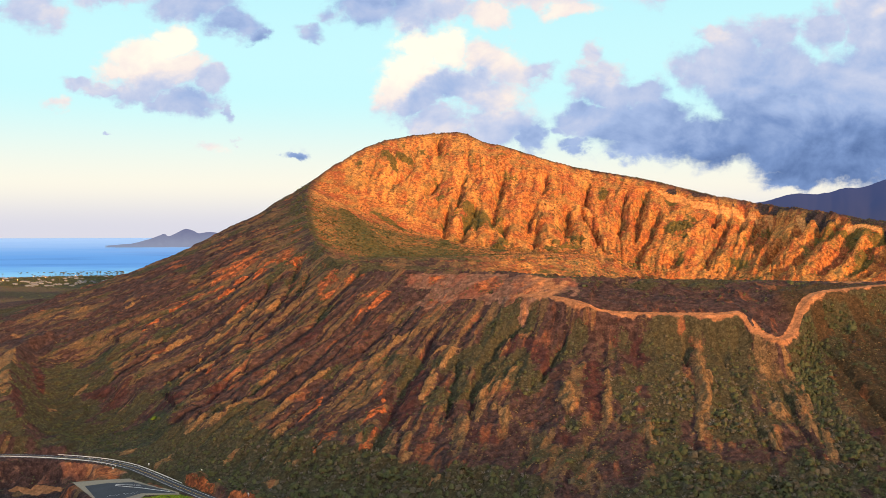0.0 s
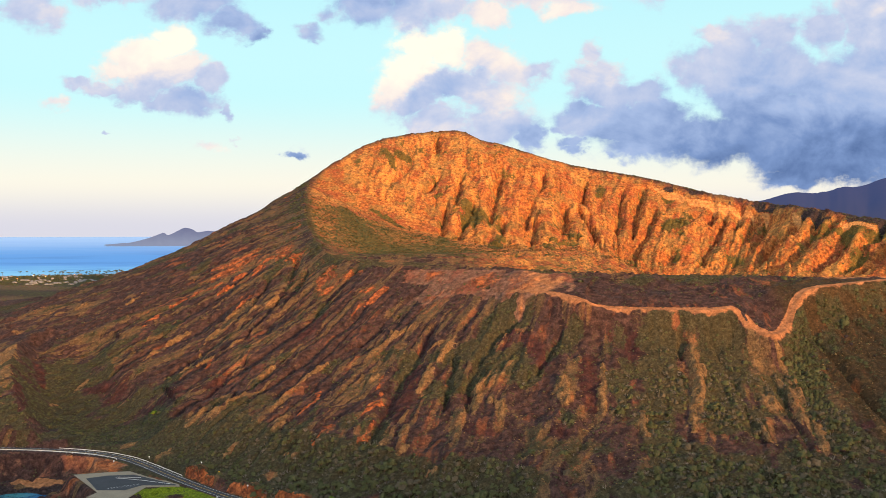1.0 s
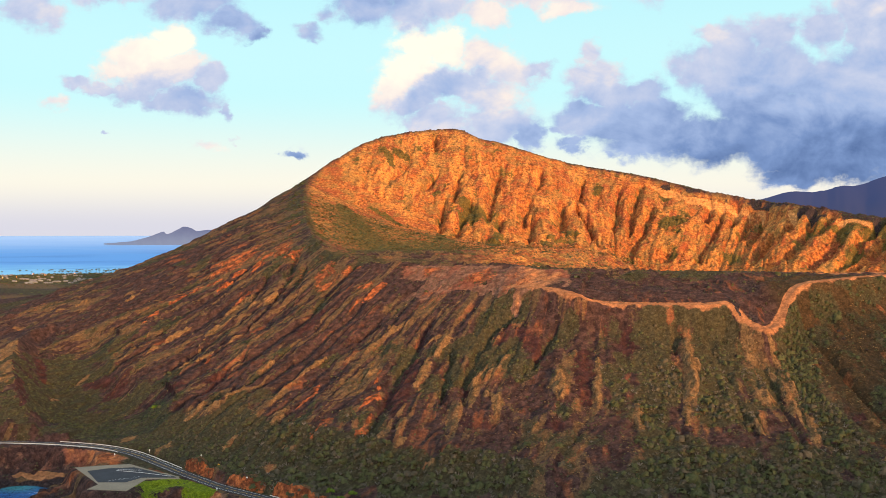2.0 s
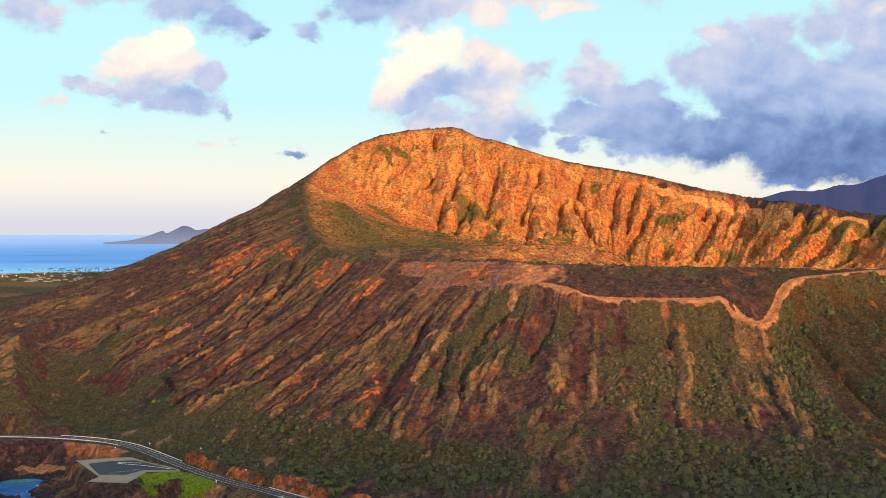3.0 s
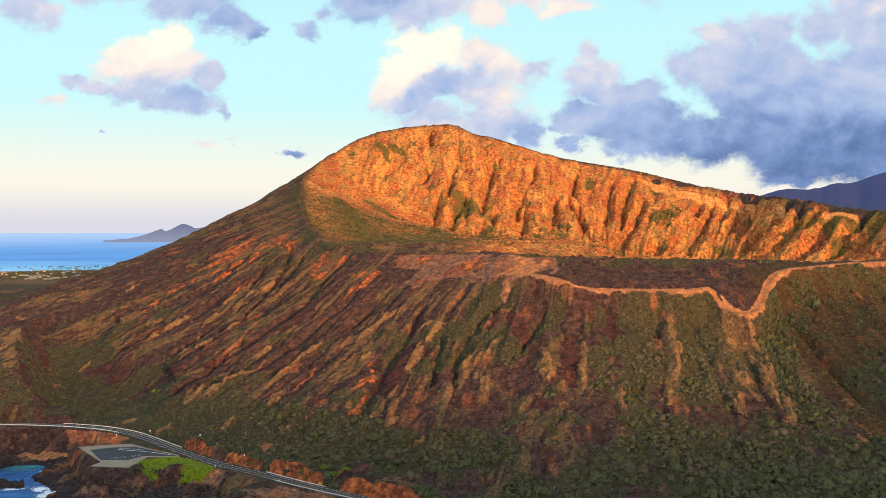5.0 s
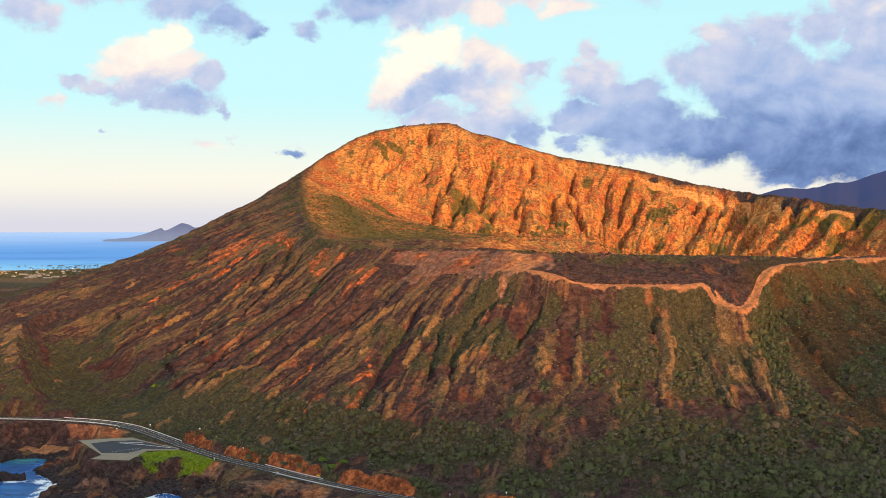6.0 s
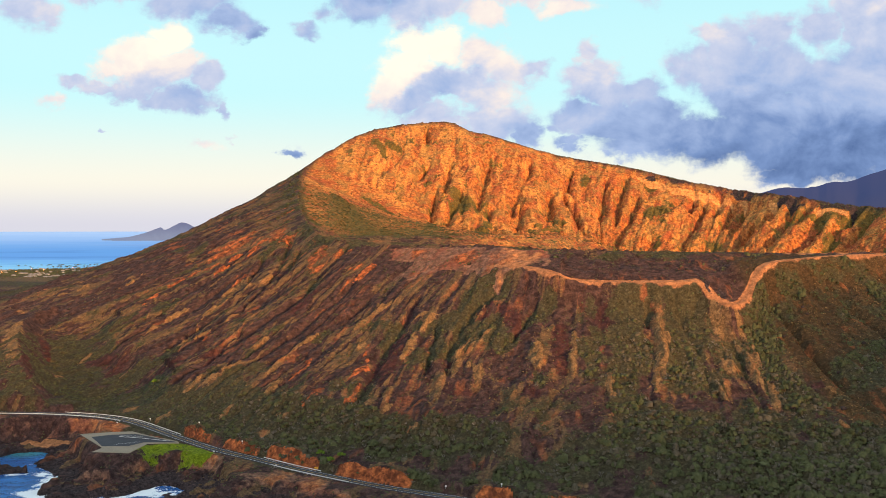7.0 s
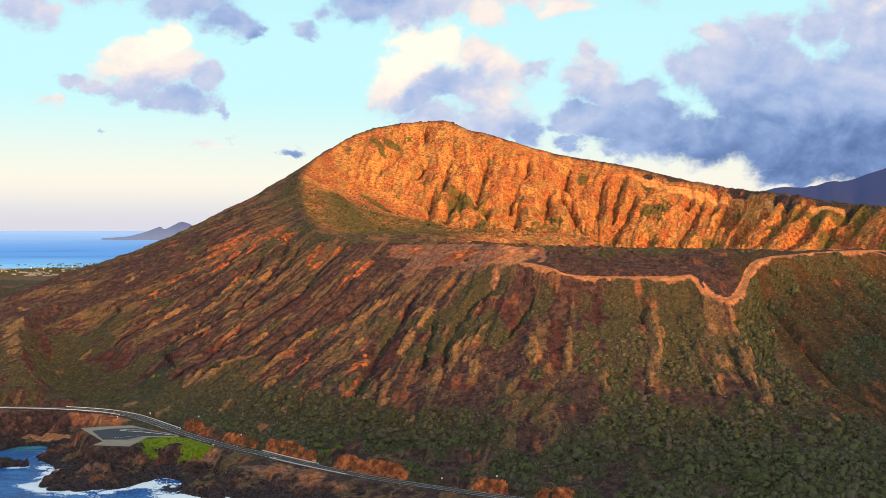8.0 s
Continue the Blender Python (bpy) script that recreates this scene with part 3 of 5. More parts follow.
ORANGE = [
    (-176, 1100, -195, 1104, -207, 1071, 6), (-221, 1091, -240, 1059, 4.5), (-240, 1079, -276, 1093, 4), (-276, 1088, -303, 1091, 2.5),
    (-52, 909, -66, 896, -81, 879, 4), (-46, 770, -52, 721, -57, 687, 4.5), (-96, 777, -107, 750, -110, 712, 3), (-211, 895, -209, 861, 3),
    (-83, 723, -89, 698, 4), (-282, 1086, -299, 1078, 2.6), (-304, 1061, -318, 1043, 2.2), (-199, 1022, -218, 995, 3)]
GREEN = [
    (-78, 829, -99, 814, -121, 802, 4.5), (62, 822, 49, 817, 43, 804, 7), (107, 775, 89, 761, 8), (76, 743, 64, 732, 6), (14, 774, 11, 729, 4.5),
    (164, 763, 185, 762, 8), (170, 748, 152, 668, 9), (218, 766, 216, 742, 205, 686, 10), (284, 769, 277, 747, 274, 712, 11),
    (273, 687, 275, 648, 11), (86, 688, 91, 677, 6), (133, 713, 129, 687, 5)]
GREEN_LOW = [
    (-395, 1024, -367, 936, 14), (-309, 896, -271, 877, 9), (-197, 755, -135, 691, 12), (-165, 754, -119, 696, 11), (-264, 837, -213, 763, 10),
    (-154, 818, -170, 779, 5), (-95, 751, -103, 731, 4), (36, 866, 40, 856, 3), (-27, 646, 55, 624, 14), (-83, 683, -23, 649, 13),
    (312, 783, 320, 780, 7)]
BROKEN_ROCK = [(234, 791, 240, 773, 244, 761, 3), (252, 769, 251, 759, 3), (120, 840, 131, 808, 163, 799, 2)]
MAROON = [
    (21, 684, 33, 675, 6), (79, 665, 87, 664, 4.5), (-20, 779, -27, 742, -30, 713, 6), (295, 670, 298, 668, 4), (113, 751, 108, 692, 5.5),
    (57, 792, 46, 768, 5), (68, 779, 78, 757, 6), (153, 768, 146, 742, 6), (-300, 927, -309, 896, 7), (-342, 945, -316, 933, 6),
    (-384, 883, -352, 813, 4), (-226, 847, -255, 859, 5), (-109, 895, -128, 876, 6), (-190, 846, -213, 837, 4), (-421, 1014, -395, 964, 4)]


def spline(points, n, closed=False):
    """Points along a smooth line through the given ones."""
    p = np.array(points, float)
    m = len(p)
    idx = (lambda i: i % m) if closed else (lambda i: min(max(i, 0), m - 1))
    t = np.linspace(0, 1, n, endpoint=False)[:, None]
    out = []
    for i in range(m if closed else m - 1):
        a, b, c, d = (p[idx(i + k)] for k in (-1, 0, 1, 2))
        out.append(0.5 * (2 * b + (c - a) * t + (2 * a - 5 * b + 4 * c - d) * t * t + (3 * b - a - 3 * c + d) * t ** 3))
    if not closed:
        out.append(p[-1:])
    return np.concatenate(out)


RIM_LINE = spline([(*p, k, i, p[1]) for p, k, i in zip(RIM, STEEP, STEEP_IN)], 20, True)
SHELF_LINE, SPUR_LINE, ROAD_LINE = spline(SHELF, 14), spline(SPUR, 16), spline(ROAD, 24)
COAST_LINE = spline(COAST, 8)
LOT_EDGE = [(-268, 708), (-247, 715), (-228, 719), (-216, 708), (-184, 681), (-182, 676), (-205, 674), (-209, 643), (-237, 647), (-234, 660)]
LOT_LINE = np.array([(a[0] + (b[0] - a[0]) * t / 20, a[1] + (b[1] - a[1]) * t / 20, 0) for a, b in zip(LOT_EDGE, LOT_EDGE[1:] + LOT_EDGE[:1]) for t in range(20)])
VALLEY_LINE = spline([(-395, 1010), (-362, 924), (-325, 870), (-297, 838), (-275, 790)], 12)


def nearest(x, y, line, closed=False):
    """For arrays of places: the line's further values there, the distance, and on which side (plus: to the right of its run)."""
    px, py = line[:, 0].astype(np.float32), line[:, 1].astype(np.float32)
    best, dist = np.empty(x.shape, int), np.empty(x.shape, np.float32)
    flat = x.ravel().astype(np.float32), y.ravel().astype(np.float32)
    bi, bd = best.ravel(), dist.ravel()
    for a in range(0, len(flat[0]), 20000):
        s = slice(a, a + 20000)
        d2 = (flat[0][s, None] - px) ** 2 + (flat[1][s, None] - py) ** 2
        i = d2.argmin(1)
        bi[s], bd[s] = i, np.sqrt(d2[np.arange(len(i)), i])
    best, dist = bi.reshape(x.shape), bd.reshape(x.shape)
    n = len(line)
    nx, pv = ((best + 1) % n, (best - 1) % n) if closed else (np.minimum(best + 1, n - 1), np.maximum(best - 1, 0))
    tx, ty = line[nx, 0] - line[pv, 0], line[nx, 1] - line[pv, 1]
    length = np.hypot(tx, ty) + 1e-9
    ox, oy = x - line[best, 0], y - line[best, 1]
    side = (ox * ty - oy * tx) / length
    run = np.clip((ox * tx + oy * ty) / length, -length / 2, length / 2)
    dist = np.sqrt(np.maximum(ox * ox + oy * oy - run * run, 0))
    values = line[best, 2:] + (run / length)[..., None] * (line[nx, 2:] - line[pv, 2:])
    return values, dist, side


def strokes(x, y, lines, fat=1.0, ends=0.6, power=2.0):
    """How deep arrays of places lie in tapering strokes: 0 outside, 1 on their middle lines."""
    out = np.zeros(x.shape)
    for line in lines:
        p, w = np.array(line[:-1], float).reshape(-1, 2), line[-1] * fat
        near = (x > p[:, 0].min() - 3 * w) & (x < p[:, 0].max() + 3 * w) & (y > p[:, 1].min() - 3 * w) & (y < p[:, 1].max() + 3 * w)
        px, py = x[near], y[near]
        steps = np.hypot(*(p[1:] - p[:-1]).T)
        best, run = np.full(px.shape, 1e9), np.zeros(px.shape)
        past = 0.0
        for a, b, length in zip(p, p[1:], steps):
            t = np.clip(((px - a[0]) * (b[0] - a[0]) + (py - a[1]) * (b[1] - a[1])) / length ** 2, 0, 1)
            d = np.hypot(px - a[0] - t * (b[0] - a[0]), py - a[1] - t * (b[1] - a[1]))
            closer = d < best
            best, run = np.where(closer, d, best), np.where(closer, (past + t * length) / steps.sum(), run)
            past += length
        wide = w * (1 - ends + ends * np.sin(np.pi * np.clip(0.12 + 0.8 * run, 0, 1)))
        out[near] = np.maximum(out[near], np.exp(-(best / wide) ** power))
    return out


def gullies(v, sharp):
    """Narrow cuts between broad ribs: 0 on the ribs, 1 in the cuts."""
    return np.clip(1 - np.abs(v) * sharp, 0, 1) ** 1.5


def land(x, y):
    """Heights and the covers of the ground over arrays x, y."""
    shape = x.shape
    ri, rd, rs = nearest(x, y, RIM_LINE, True)
    zr, steep, steep_in = ri[..., 0], ri[..., 1], ri[..., 2]
    inside = rs > 0
    _, cd, cs = nearest(x, y, COAST_LINE)
    shore = np.where(cs < 0, cd, -cd)
    oi, od, os_ = nearest(x, y, ROAD_LINE)
    zo = oi[..., 0]
    wob = fbm(x / 60, y / 60, 4, 1)
    wob2 = fbm(x / 14, y / 14, 4, 5)
    # the coastal shelf and the low land behind it
    plateau = np.interp(x, [-900, -360, -220, -118, -50, 60, 300], [26, 24, 21, 15, 11, 6, 6])
    plateau = plateau - (plateau - 10) * smooth(y, 785, 830) * smooth(-x, -100, 150)
    far = smooth(y, 1000, 1500)
    plateau = plateau * (1 - far) + far * np.maximum(22 + 16 * wob + 34 * fbm(x / 420 + y / 900, y / 260, 4, 15), 2) * (1 - smooth(y, 2600, 3600)) + far * smooth(y, 2600, 3600) * 3.5
    rough_shore = shore + 5 * wob2 + 4 * vnoise(x / 5, y / 5, 9)
    bench = 3.6 * smooth(rough_shore, -3, 7) + (1.8 * wob2 + 1.7 * vnoise(x / 4, y / 4, 3) + 1.0 * vnoise(x / 9, y / 9, 4)) * smooth(rough_shore, 0, 8)
    cliff = smooth(shore + 4 * wob2, 15, 44)
    zb = np.where(shore > -3, bench + (plateau - 3.6) * cliff, np.maximum(-9, 0.5 * shore))
    zb = np.where((y > 4420), -6, zb)
    # the cove's sand
    sand = np.exp(-(((x + 309) / 23) ** 2 + ((y - 739) / 8) ** 2) ** 2)
    zb = zb * (1 - sand) + 2.0 * sand
    # outer flank
    drop = np.maximum(zr - zb, 1)
    width = 1.9 * drop / steep
    un = np.clip(rd / width, 0, 1)
    z_out = zb + drop * (1 - un) ** 1.9 * (1 - (1 - smooth(shore, 6, 70)) * smooth(un, 0.5, 0.75))
    q = np.arctan2(y - 1245, x - 205) * 450
    d = rd
    qw = q + 7 * fbm(x / 110, y / 110, 3, 11) + 5 * smooth(d, 20, 200) * fbm(q / 40, d / 70, 3, 13)
    live = smooth(d, 6, 60) * (1 - smooth(un, 0.66, 0.92))
    g1 = gullies(vnoise(qw / 27, d / 380, 21), 2.5)
    g2 = gullies(vnoise(qw / 9.5, d / 230, 27), 2.2)
    g3 = fbm(qw / 4.0, d / 60, 3, 31)
    left = smooth(-x, -60, 160)
    own = smooth(q, -1075, -1040) * (1 - smooth(q, -640, -610))
    # marks of their own, with frayed edges
    wx, wy = x + 2.2 * fbm(x / 9, y / 9, 3, 35) + 1.2 * fbm(x / 3, y / 3, 2, 36), y + 2.2 * fbm(x / 9, y / 9, 3, 38) + 1.2 * fbm(x / 3, y / 3, 2, 39)
    cuts = 6.0 * strokes(wx, wy, FLANK_GULLIES_WEST, 1.1, 0.8, 1.6) + 6.5 * strokes(wx, wy, FLANK_GULLIES_SOUTH, 1.15, 0.8, 1.6)
    frayed = 0.62 + 0.75 * fbm(qw / 2.6, d / 24, 3, 37)
    straw = np.maximum(np.maximum(strokes(wx, wy, STRAW_WEST, 1.15), strokes(wx, wy, STRAW_MID, 1.25)), np.maximum(strokes(wx, wy, STRAW_SOUTH, 1.08), 0.8 * strokes(wx, wy, STRAW_VALLEY, 1.4))) * frayed * 1.35
    bare = strokes(wx, wy, ORANGE, 1.5) * frayed
    spines = np.maximum(straw, 0.7 * bare)
    dark_soil = strokes(wx, wy, MAROON, 1.5)
    thick = np.maximum(strokes(wx, wy, GREEN, 1.25, 0.3, 3.0), strokes(wx, wy, GREEN_LOW, 1.3, 0.3, 3.0))
    amp = live * (9.0 - 2.0 * left)
    uneven = 0.6 + 0.5 * vnoise(q / 55, d / 130, 33)
    g1 = g1 * (1 - 0.6 * own)
    z_out = z_out - cuts * (1 + 0.25 * wob2) + 2.4 * spines * (1 - smooth(cuts, 1, 3))
    z_out = z_out + amp * uneven * (0.35 - g1) + live * (1.2 + 2.4 * left) * (0.4 - g2) + live * 0.8 * g3
    z_out = z_out + (1.3 * wob2 + 0.7 * vnoise(x / 3.1, y / 3.1, 41)) * smooth(d, 4, 30) * (0.35 + 0.65 * live)
    # inner wall and crater floor
    bumpy = fbm(x / 30, y / 30, 4, 51)
    qi = q + 10 * fbm(x / 90, y / 90, 3, 61)
    lean = 0.12 + 0.45 * smooth(x, 230, 340) + 0.28 * smooth(x, 340, 520)
    qi = x + lean * (1650 - y) + 4 * fbm(x / 40, y / 40, 4, 63)
    wall_cut = 19.0 * strokes(wx, wy, WALL_GULLIES, 1.5, 0.7, 1.35) + 22.0 * strokes(wx, wy, WALL_GULLIES_EAST, 1.5, 0.7, 1.35) + 24.0 * strokes(wx, wy, WALL_GULLIES_FAR, 1.5, 0.7, 1.35)
    wall_green = strokes(wx, wy, WALL_GREEN, 1.5, 0.4)
    gentle = (1 - smooth(steep_in, 0.5, 0.8)) * smooth(y, 1020, 1100)
    qi = np.where(gentle > 0.5, y, qi)
    i1 = gullies(vnoise(qi / 29, d / 120, 71), 1.9)
    i2 = gullies(vnoise(qi / 12, d / 55, 77), 1.9)
    i3 = fbm(qi / 5, d / 12, 3, 79)
    live_in = smooth(d, 8, 60)
    far_side = smooth(y, 1000, 1250)
    ribbed = smooth(steep_in, 0.5, 0.85)
    fall = np.full(shape, -1e3)
    some = np.flatnonzero((inside & (d > 0.0)).ravel())
    flat_fall, fx_, fy_ = fall.ravel(), x.ravel(), y.ravel()
    crown = RIM_LINE[::2]
    for a in range(0, len(some), 20000):
        i = some[a : a + 20000]
        r = np.hypot(fx_[i, None] - crown[:, 0], fy_[i, None] - crown[:, 1])
        k = crown[:, 4]
        flat_fall[i] = (crown[:, 2] - k * r + 0.0007 * np.minimum(r, 400) ** 2 + 9 * smooth(k, 0.5, 0.85) * (1 - np.exp(-r / 18))).max(1)
    fall = flat_fall.reshape(shape)
    fall = fall + live_in * far_side * (0.06 + 0.94 * ribbed) * (5.0 * (0.35 - i1) + 3.0 * (0.35 - i2) + 3.2 * bumpy + 1.7 * wob2 + 1.5 * i3)
    fall = fall - far_side * wall_cut * (1 + 0.3 * wob2)
    floor_z = 118 + 4 * bumpy
    z_in = np.where(fall > floor_z, fall + 6 * np.exp(-(fall - floor_z) / 12), floor_z + 6 * np.exp((fall - floor_z) / 12))
    # crest: a little uneven
    crest = 1.6 * vnoise(q / 14, q * 0 + 3.3, 81) + 0.9 * vnoise(q / 5, q * 0 + 1.7, 83)
    z = np.where(inside, z_in, z_out) + crest * np.exp(-d / 14)
    # pale cliff band under the far crest
    ledge = smooth(x, 330, 370) * (1 - smooth(x, 600, 650)) * (y > 1250) * inside
    lip = 17 + 4 * vnoise(q / 20, q * 0, 85)
    step_down = ledge * (1 - smooth(x, 505, 545))
    z = z - step_down * (8 * (1 - np.exp(-d / 14)) + 8 * smooth(d, lip, lip + 4)) * np.exp(-np.maximum(d - lip - 4, 0) / 30)
    # the shelf under the near crest, dipping into a notch
    si, sd, ss = nearest(x, y, SHELF_LINE)
    zs = si[..., 0]
    below = ss > 0
    ends = smooth(x, 35, 80) * (1 - smooth(x, 400, 450))
    reach = np.where(below, np.exp(-(np.maximum(sd - 2.5, 0) / 9) ** 2), 0)
    span = np.clip((sd - 2.0) / (sd + rd), 0, 1)
    behind = zs + (zr - zs) * np.clip(span, 0, 1) ** 0.85 + (1.6 * wob2 + 0.8 * vnoise(x / 7, y / 7, 87)) * smooth(span, 0.1, 0.4) * (1 - smooth(span, 0.7, 0.98))
    zshelf = np.where(below, z * (1 - reach) + zs * reach, np.where(inside, z, np.where(sd < 2.0, zs, behind)))
    zshelf = np.where(inside, z, zshelf)
    z = z * (1 - ends) + zshelf * ends
    # spur and valley beside the road
    _, vd, _ = nearest(x, y, VALLEY_LINE)
    bottom = np.interp(y, [770, 800, 840, 924, 1010], [23, 22, 20, 29, 52])
    z = np.where((vd < 60) & (y > 775), np.minimum(z, bottom + 0.30 * vd + 1.5 * wob2 + 4 * smooth(vd, 30, 60) * vd / 20), z)
    pi_, pd, ps = nearest(x, y, SPUR_LINE)
    zp = pi_[..., 0]
    fallp = np.where(ps > 0, 0.20 * pd + 0.0012 * pd * pd, np.minimum(0.95 * pd, 14 + 0.55 * pd)) - 2.5 * wob2 - 1.5 * np.exp(-pd / 8)
    spur = zp - fallp - 1.6 * np.maximum(786 - y, 0)
    k = 5.0
    near_spur = (pd < 160) & (~inside)
    z = np.where(near_spur, np.maximum(z, spur) + k * np.exp(-np.abs(z - spur) / k) * 0.35, z)
    # the flank runs out towards the road
    calm = 0.25 + 0.75 * smooth(od, 8, 75)
    z = np.where((od < 80) & (os_ < 0) & (x > -300), np.minimum(z, zo + (z - zo) * calm), z)
    # knolls above the road, cut by it
    up = np.where(os_ < 0, od, -od)
    knoll = np.zeros(shape)
    for kx, ky, kl, kh in ((-90, 635, 26, 5.9), (-44, 612, 14, 5.0), (-18, 600, 22, 5.3), (22, 587, 9, 3.1), (55, 572, 15, 4.3), (98, 556, 14, 3.7), (-130, 664, 22, 4.3),
                           (-168, 697, 20, 5.0)):
        a_ = (x - kx) * 0.84 - (y - ky) * 0.54
        run = np.exp(-((a_ + 3 * wob2) / kl) ** 4)
        knoll = np.maximum(knoll, kh * (1 + 0.45 * wob2) * run)
    cut_face = knoll * smooth(up, 5.2, 6.5) * (1 - smooth(up + 2.5 * wob2, 9.5, 13))
    knoll = knoll * smooth(up, 5.5, 9.5) * (1 - smooth(up, 11, 27))
    z = z + knoll
    z = z + 0.25 * vnoise(x / 2.2, y / 2.2, 91) * (z > 1)
    z = np.where((os_ > 0) & (od < 70) & (x > -500), np.minimum(z, zo - 0.4 - 0.10 * np.maximum(od - 6, 0) + 1.2 * wob2 * smooth(od, 8, 20)), z)
    # lot platform and road bed
    _, ld, _ = nearest(x, y, LOT_LINE, True)
    within = np.zeros(shape, bool)
    for (ax, ay), (bx, by) in zip(LOT_EDGE, LOT_EDGE[1:] + LOT_EDGE[:1]):
        within ^= ((ay > y) != (by > y)) & (x < (bx - ax) * (y - ay) / (by - ay) + ax)
    lot_w = 1 - smooth(np.where(within, 0, ld), 2.0, 10.0)
    z = z * (1 - lot_w) + 18.6 * lot_w
    bed = 1 - smooth(od + 1.0 * wob2, 6.5, np.where(os_ < 0, 10.5, 15.0))
    on_land = smooth(shore, 8, 20)
    z = z * (1 - bed * on_land) + (zo - 0.35) * bed * on_land

    # covers
    broad, patch = fbm(x / 75, y / 75, 3, 101), fbm(x / 22, y / 22, 4, 107)
    pale = np.exp(-(sd / np.where(below, 6.3 + 2.2 * wob2, 3.5)) ** 2) * ends * 1.1
    face = smooth(x, -58, -8) * (1 - smooth(x, 104, 122)) * smooth(d, 2, 6) * (1 - smooth(d, 34 + 14 * patch, 46 + 14 * patch)) * (~inside)
    cliffs = (up < -8) * smooth(z, 5, 8) * (x < 0) * (x > -600) * (y < 790) * (1 - lot_w)
    slab = face * smooth(0.75 + 0.5 * patch - thick, 0.25, 0.55)
    pale = np.maximum(pale, (1.3 - 0.9 * smooth(x, 470, 500) * smooth(vnoise(q / 26, q * 0 + 5, 87), -0.3, 0.2)) * ledge * smooth(d, lip - 1, lip) * (1 - smooth(d + 2 * wob2, lip + 2.5, lip + 5.5)))
    pale = np.maximum(pale, 0.5 * slab * smooth(x, 38, 80) * (0.8 + 0.6 * patch))
    slab = np.maximum(slab, cliffs * (0.48 + 0.4 * patch))
    rim_band = np.exp(-((d - 3) / 3.5) ** 2) * (~inside) * smooth(x, 300, 340) * (y < 1000) * 0.7
    pale = np.maximum(np.maximum(pale, rim_band), sand * 1.2)
    red = smooth(cut_face, 1.5, 3.5) * (0.95 - 0.35 * smooth(-x, 105, 125))
    crown_grass = smooth(knoll, 2.5, 5.0) * smooth(up, 9, 13)
    pale = np.maximum(pale, (0.30 + 0.4 * patch) * cliffs)
    red = np.maximum(red, (0.30 + 0.3 * patch) * (up < -8) * smooth(z, 4, 7) * (x < 0) * (x > -600) * (y < 790))
    red = np.maximum(red, (0.33 + 0.35 * patch) * (1 - smooth(d, 25, 75)) * smooth(d, 2, 8) * (1 - smooth(x, 60, 120)) * (y < 1250) * (~inside))
    scar = (~inside) * smooth(vnoise(qw / 15, d / 90, 113), 0.45, 0.7) * smooth(d, 10, 30) * (1 - smooth(d, 90, 190)) * left
    red = np.maximum(red, scar * 0.62 * smooth(pd, 70, 130))
    red = np.maximum(red, bare)
    low = smooth(un, 0.42, 0.72)
    right = smooth(x, 60, 300)
    veg = 0.14 + (0.56 + 0.16 * left) * low + 0.58 * right * smooth(d, 20, 60) + 0.52 * patch + 0.30 * broad + 0.34 * g1 * live - 0.06 * left * (1 - low)
    ridge_green = np.exp(-d / 28) * smooth(-x, 60, 130) * (y > 1000) * 0.55
    veg = veg + ridge_green
    spine = smooth(vnoise(qw / 17, d / 500, 117), 0.25, 0.6) * (1 - smooth(un, 0.62, 0.8))
    veg = veg - 0.8 * spine * (1 - own)
    golden = smooth(q, -648, -630) * (q < -450) * smooth(d, 10, 25) * (~inside)
    veg = veg * (1 - 0.55 * golden) + 0.75 * thick - 0.95 * spines - 0.5 * dark_soil + 0.2 * smooth(cuts, 2, 5) + golden * (0.45 * patch + 0.12)
    veg = veg - 0.7 * slab - 0.8 * crown_grass * (0.8 + 0.6 * patch)
    # the olive-brown cover thickens over the east end, darkening the wall
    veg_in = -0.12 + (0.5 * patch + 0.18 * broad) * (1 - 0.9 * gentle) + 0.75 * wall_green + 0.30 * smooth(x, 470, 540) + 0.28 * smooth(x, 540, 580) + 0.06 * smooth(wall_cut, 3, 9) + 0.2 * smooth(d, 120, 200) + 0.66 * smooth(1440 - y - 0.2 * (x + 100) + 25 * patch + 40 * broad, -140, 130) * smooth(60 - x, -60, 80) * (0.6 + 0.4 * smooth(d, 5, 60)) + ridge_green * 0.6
    veg = np.where(inside, veg_in, veg)
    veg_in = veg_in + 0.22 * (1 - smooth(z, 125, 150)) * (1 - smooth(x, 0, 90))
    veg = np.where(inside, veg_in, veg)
    veg = veg + 0.15 * ledge * (1 - smooth(d, lip - 3, lip))
    veg = np.where(inside & (far_side < 0.5), 0.5 - 0.4 * smooth(x, 0, 90) + 0.4 * patch, veg)
    cap = (~inside) * ends * (ss < 0)
    veg = veg * (1 - cap) + cap * (0.06 + 0.4 * patch + 0.5 * smooth(span, 0.45, 0.85))
    veg = veg * (1 - smooth(pale, 0.3, 0.6))
    veg = np.where(pd < 130, veg - 0.35 * np.exp(-(pd / 45) ** 2), veg)
    veg = veg + 0.8 * np.exp(-(vd / 42) ** 2) * (y > 780) * (y < 1020) * (1 + 0.5 * patch)
    veg = veg - 0.9 * dark_soil * smooth(-x, 330, 345) - 0.7 * straw * smooth(-x, 380, 400)
    veg = veg * smooth(shore, 25, 60)
    veg = np.where(y > 1900, 0.20 + 0.6 * fbm(x / 160, y / 300, 3, 19) + 0.3 * patch + 0.45 * smooth(y, 2900, 3400), veg)
    rock = (1 - smooth(z + 2.0 * wob2, 3.4, 6.2)) * (shore < 70) * (1 - smooth(sand, 0.2, 0.4))
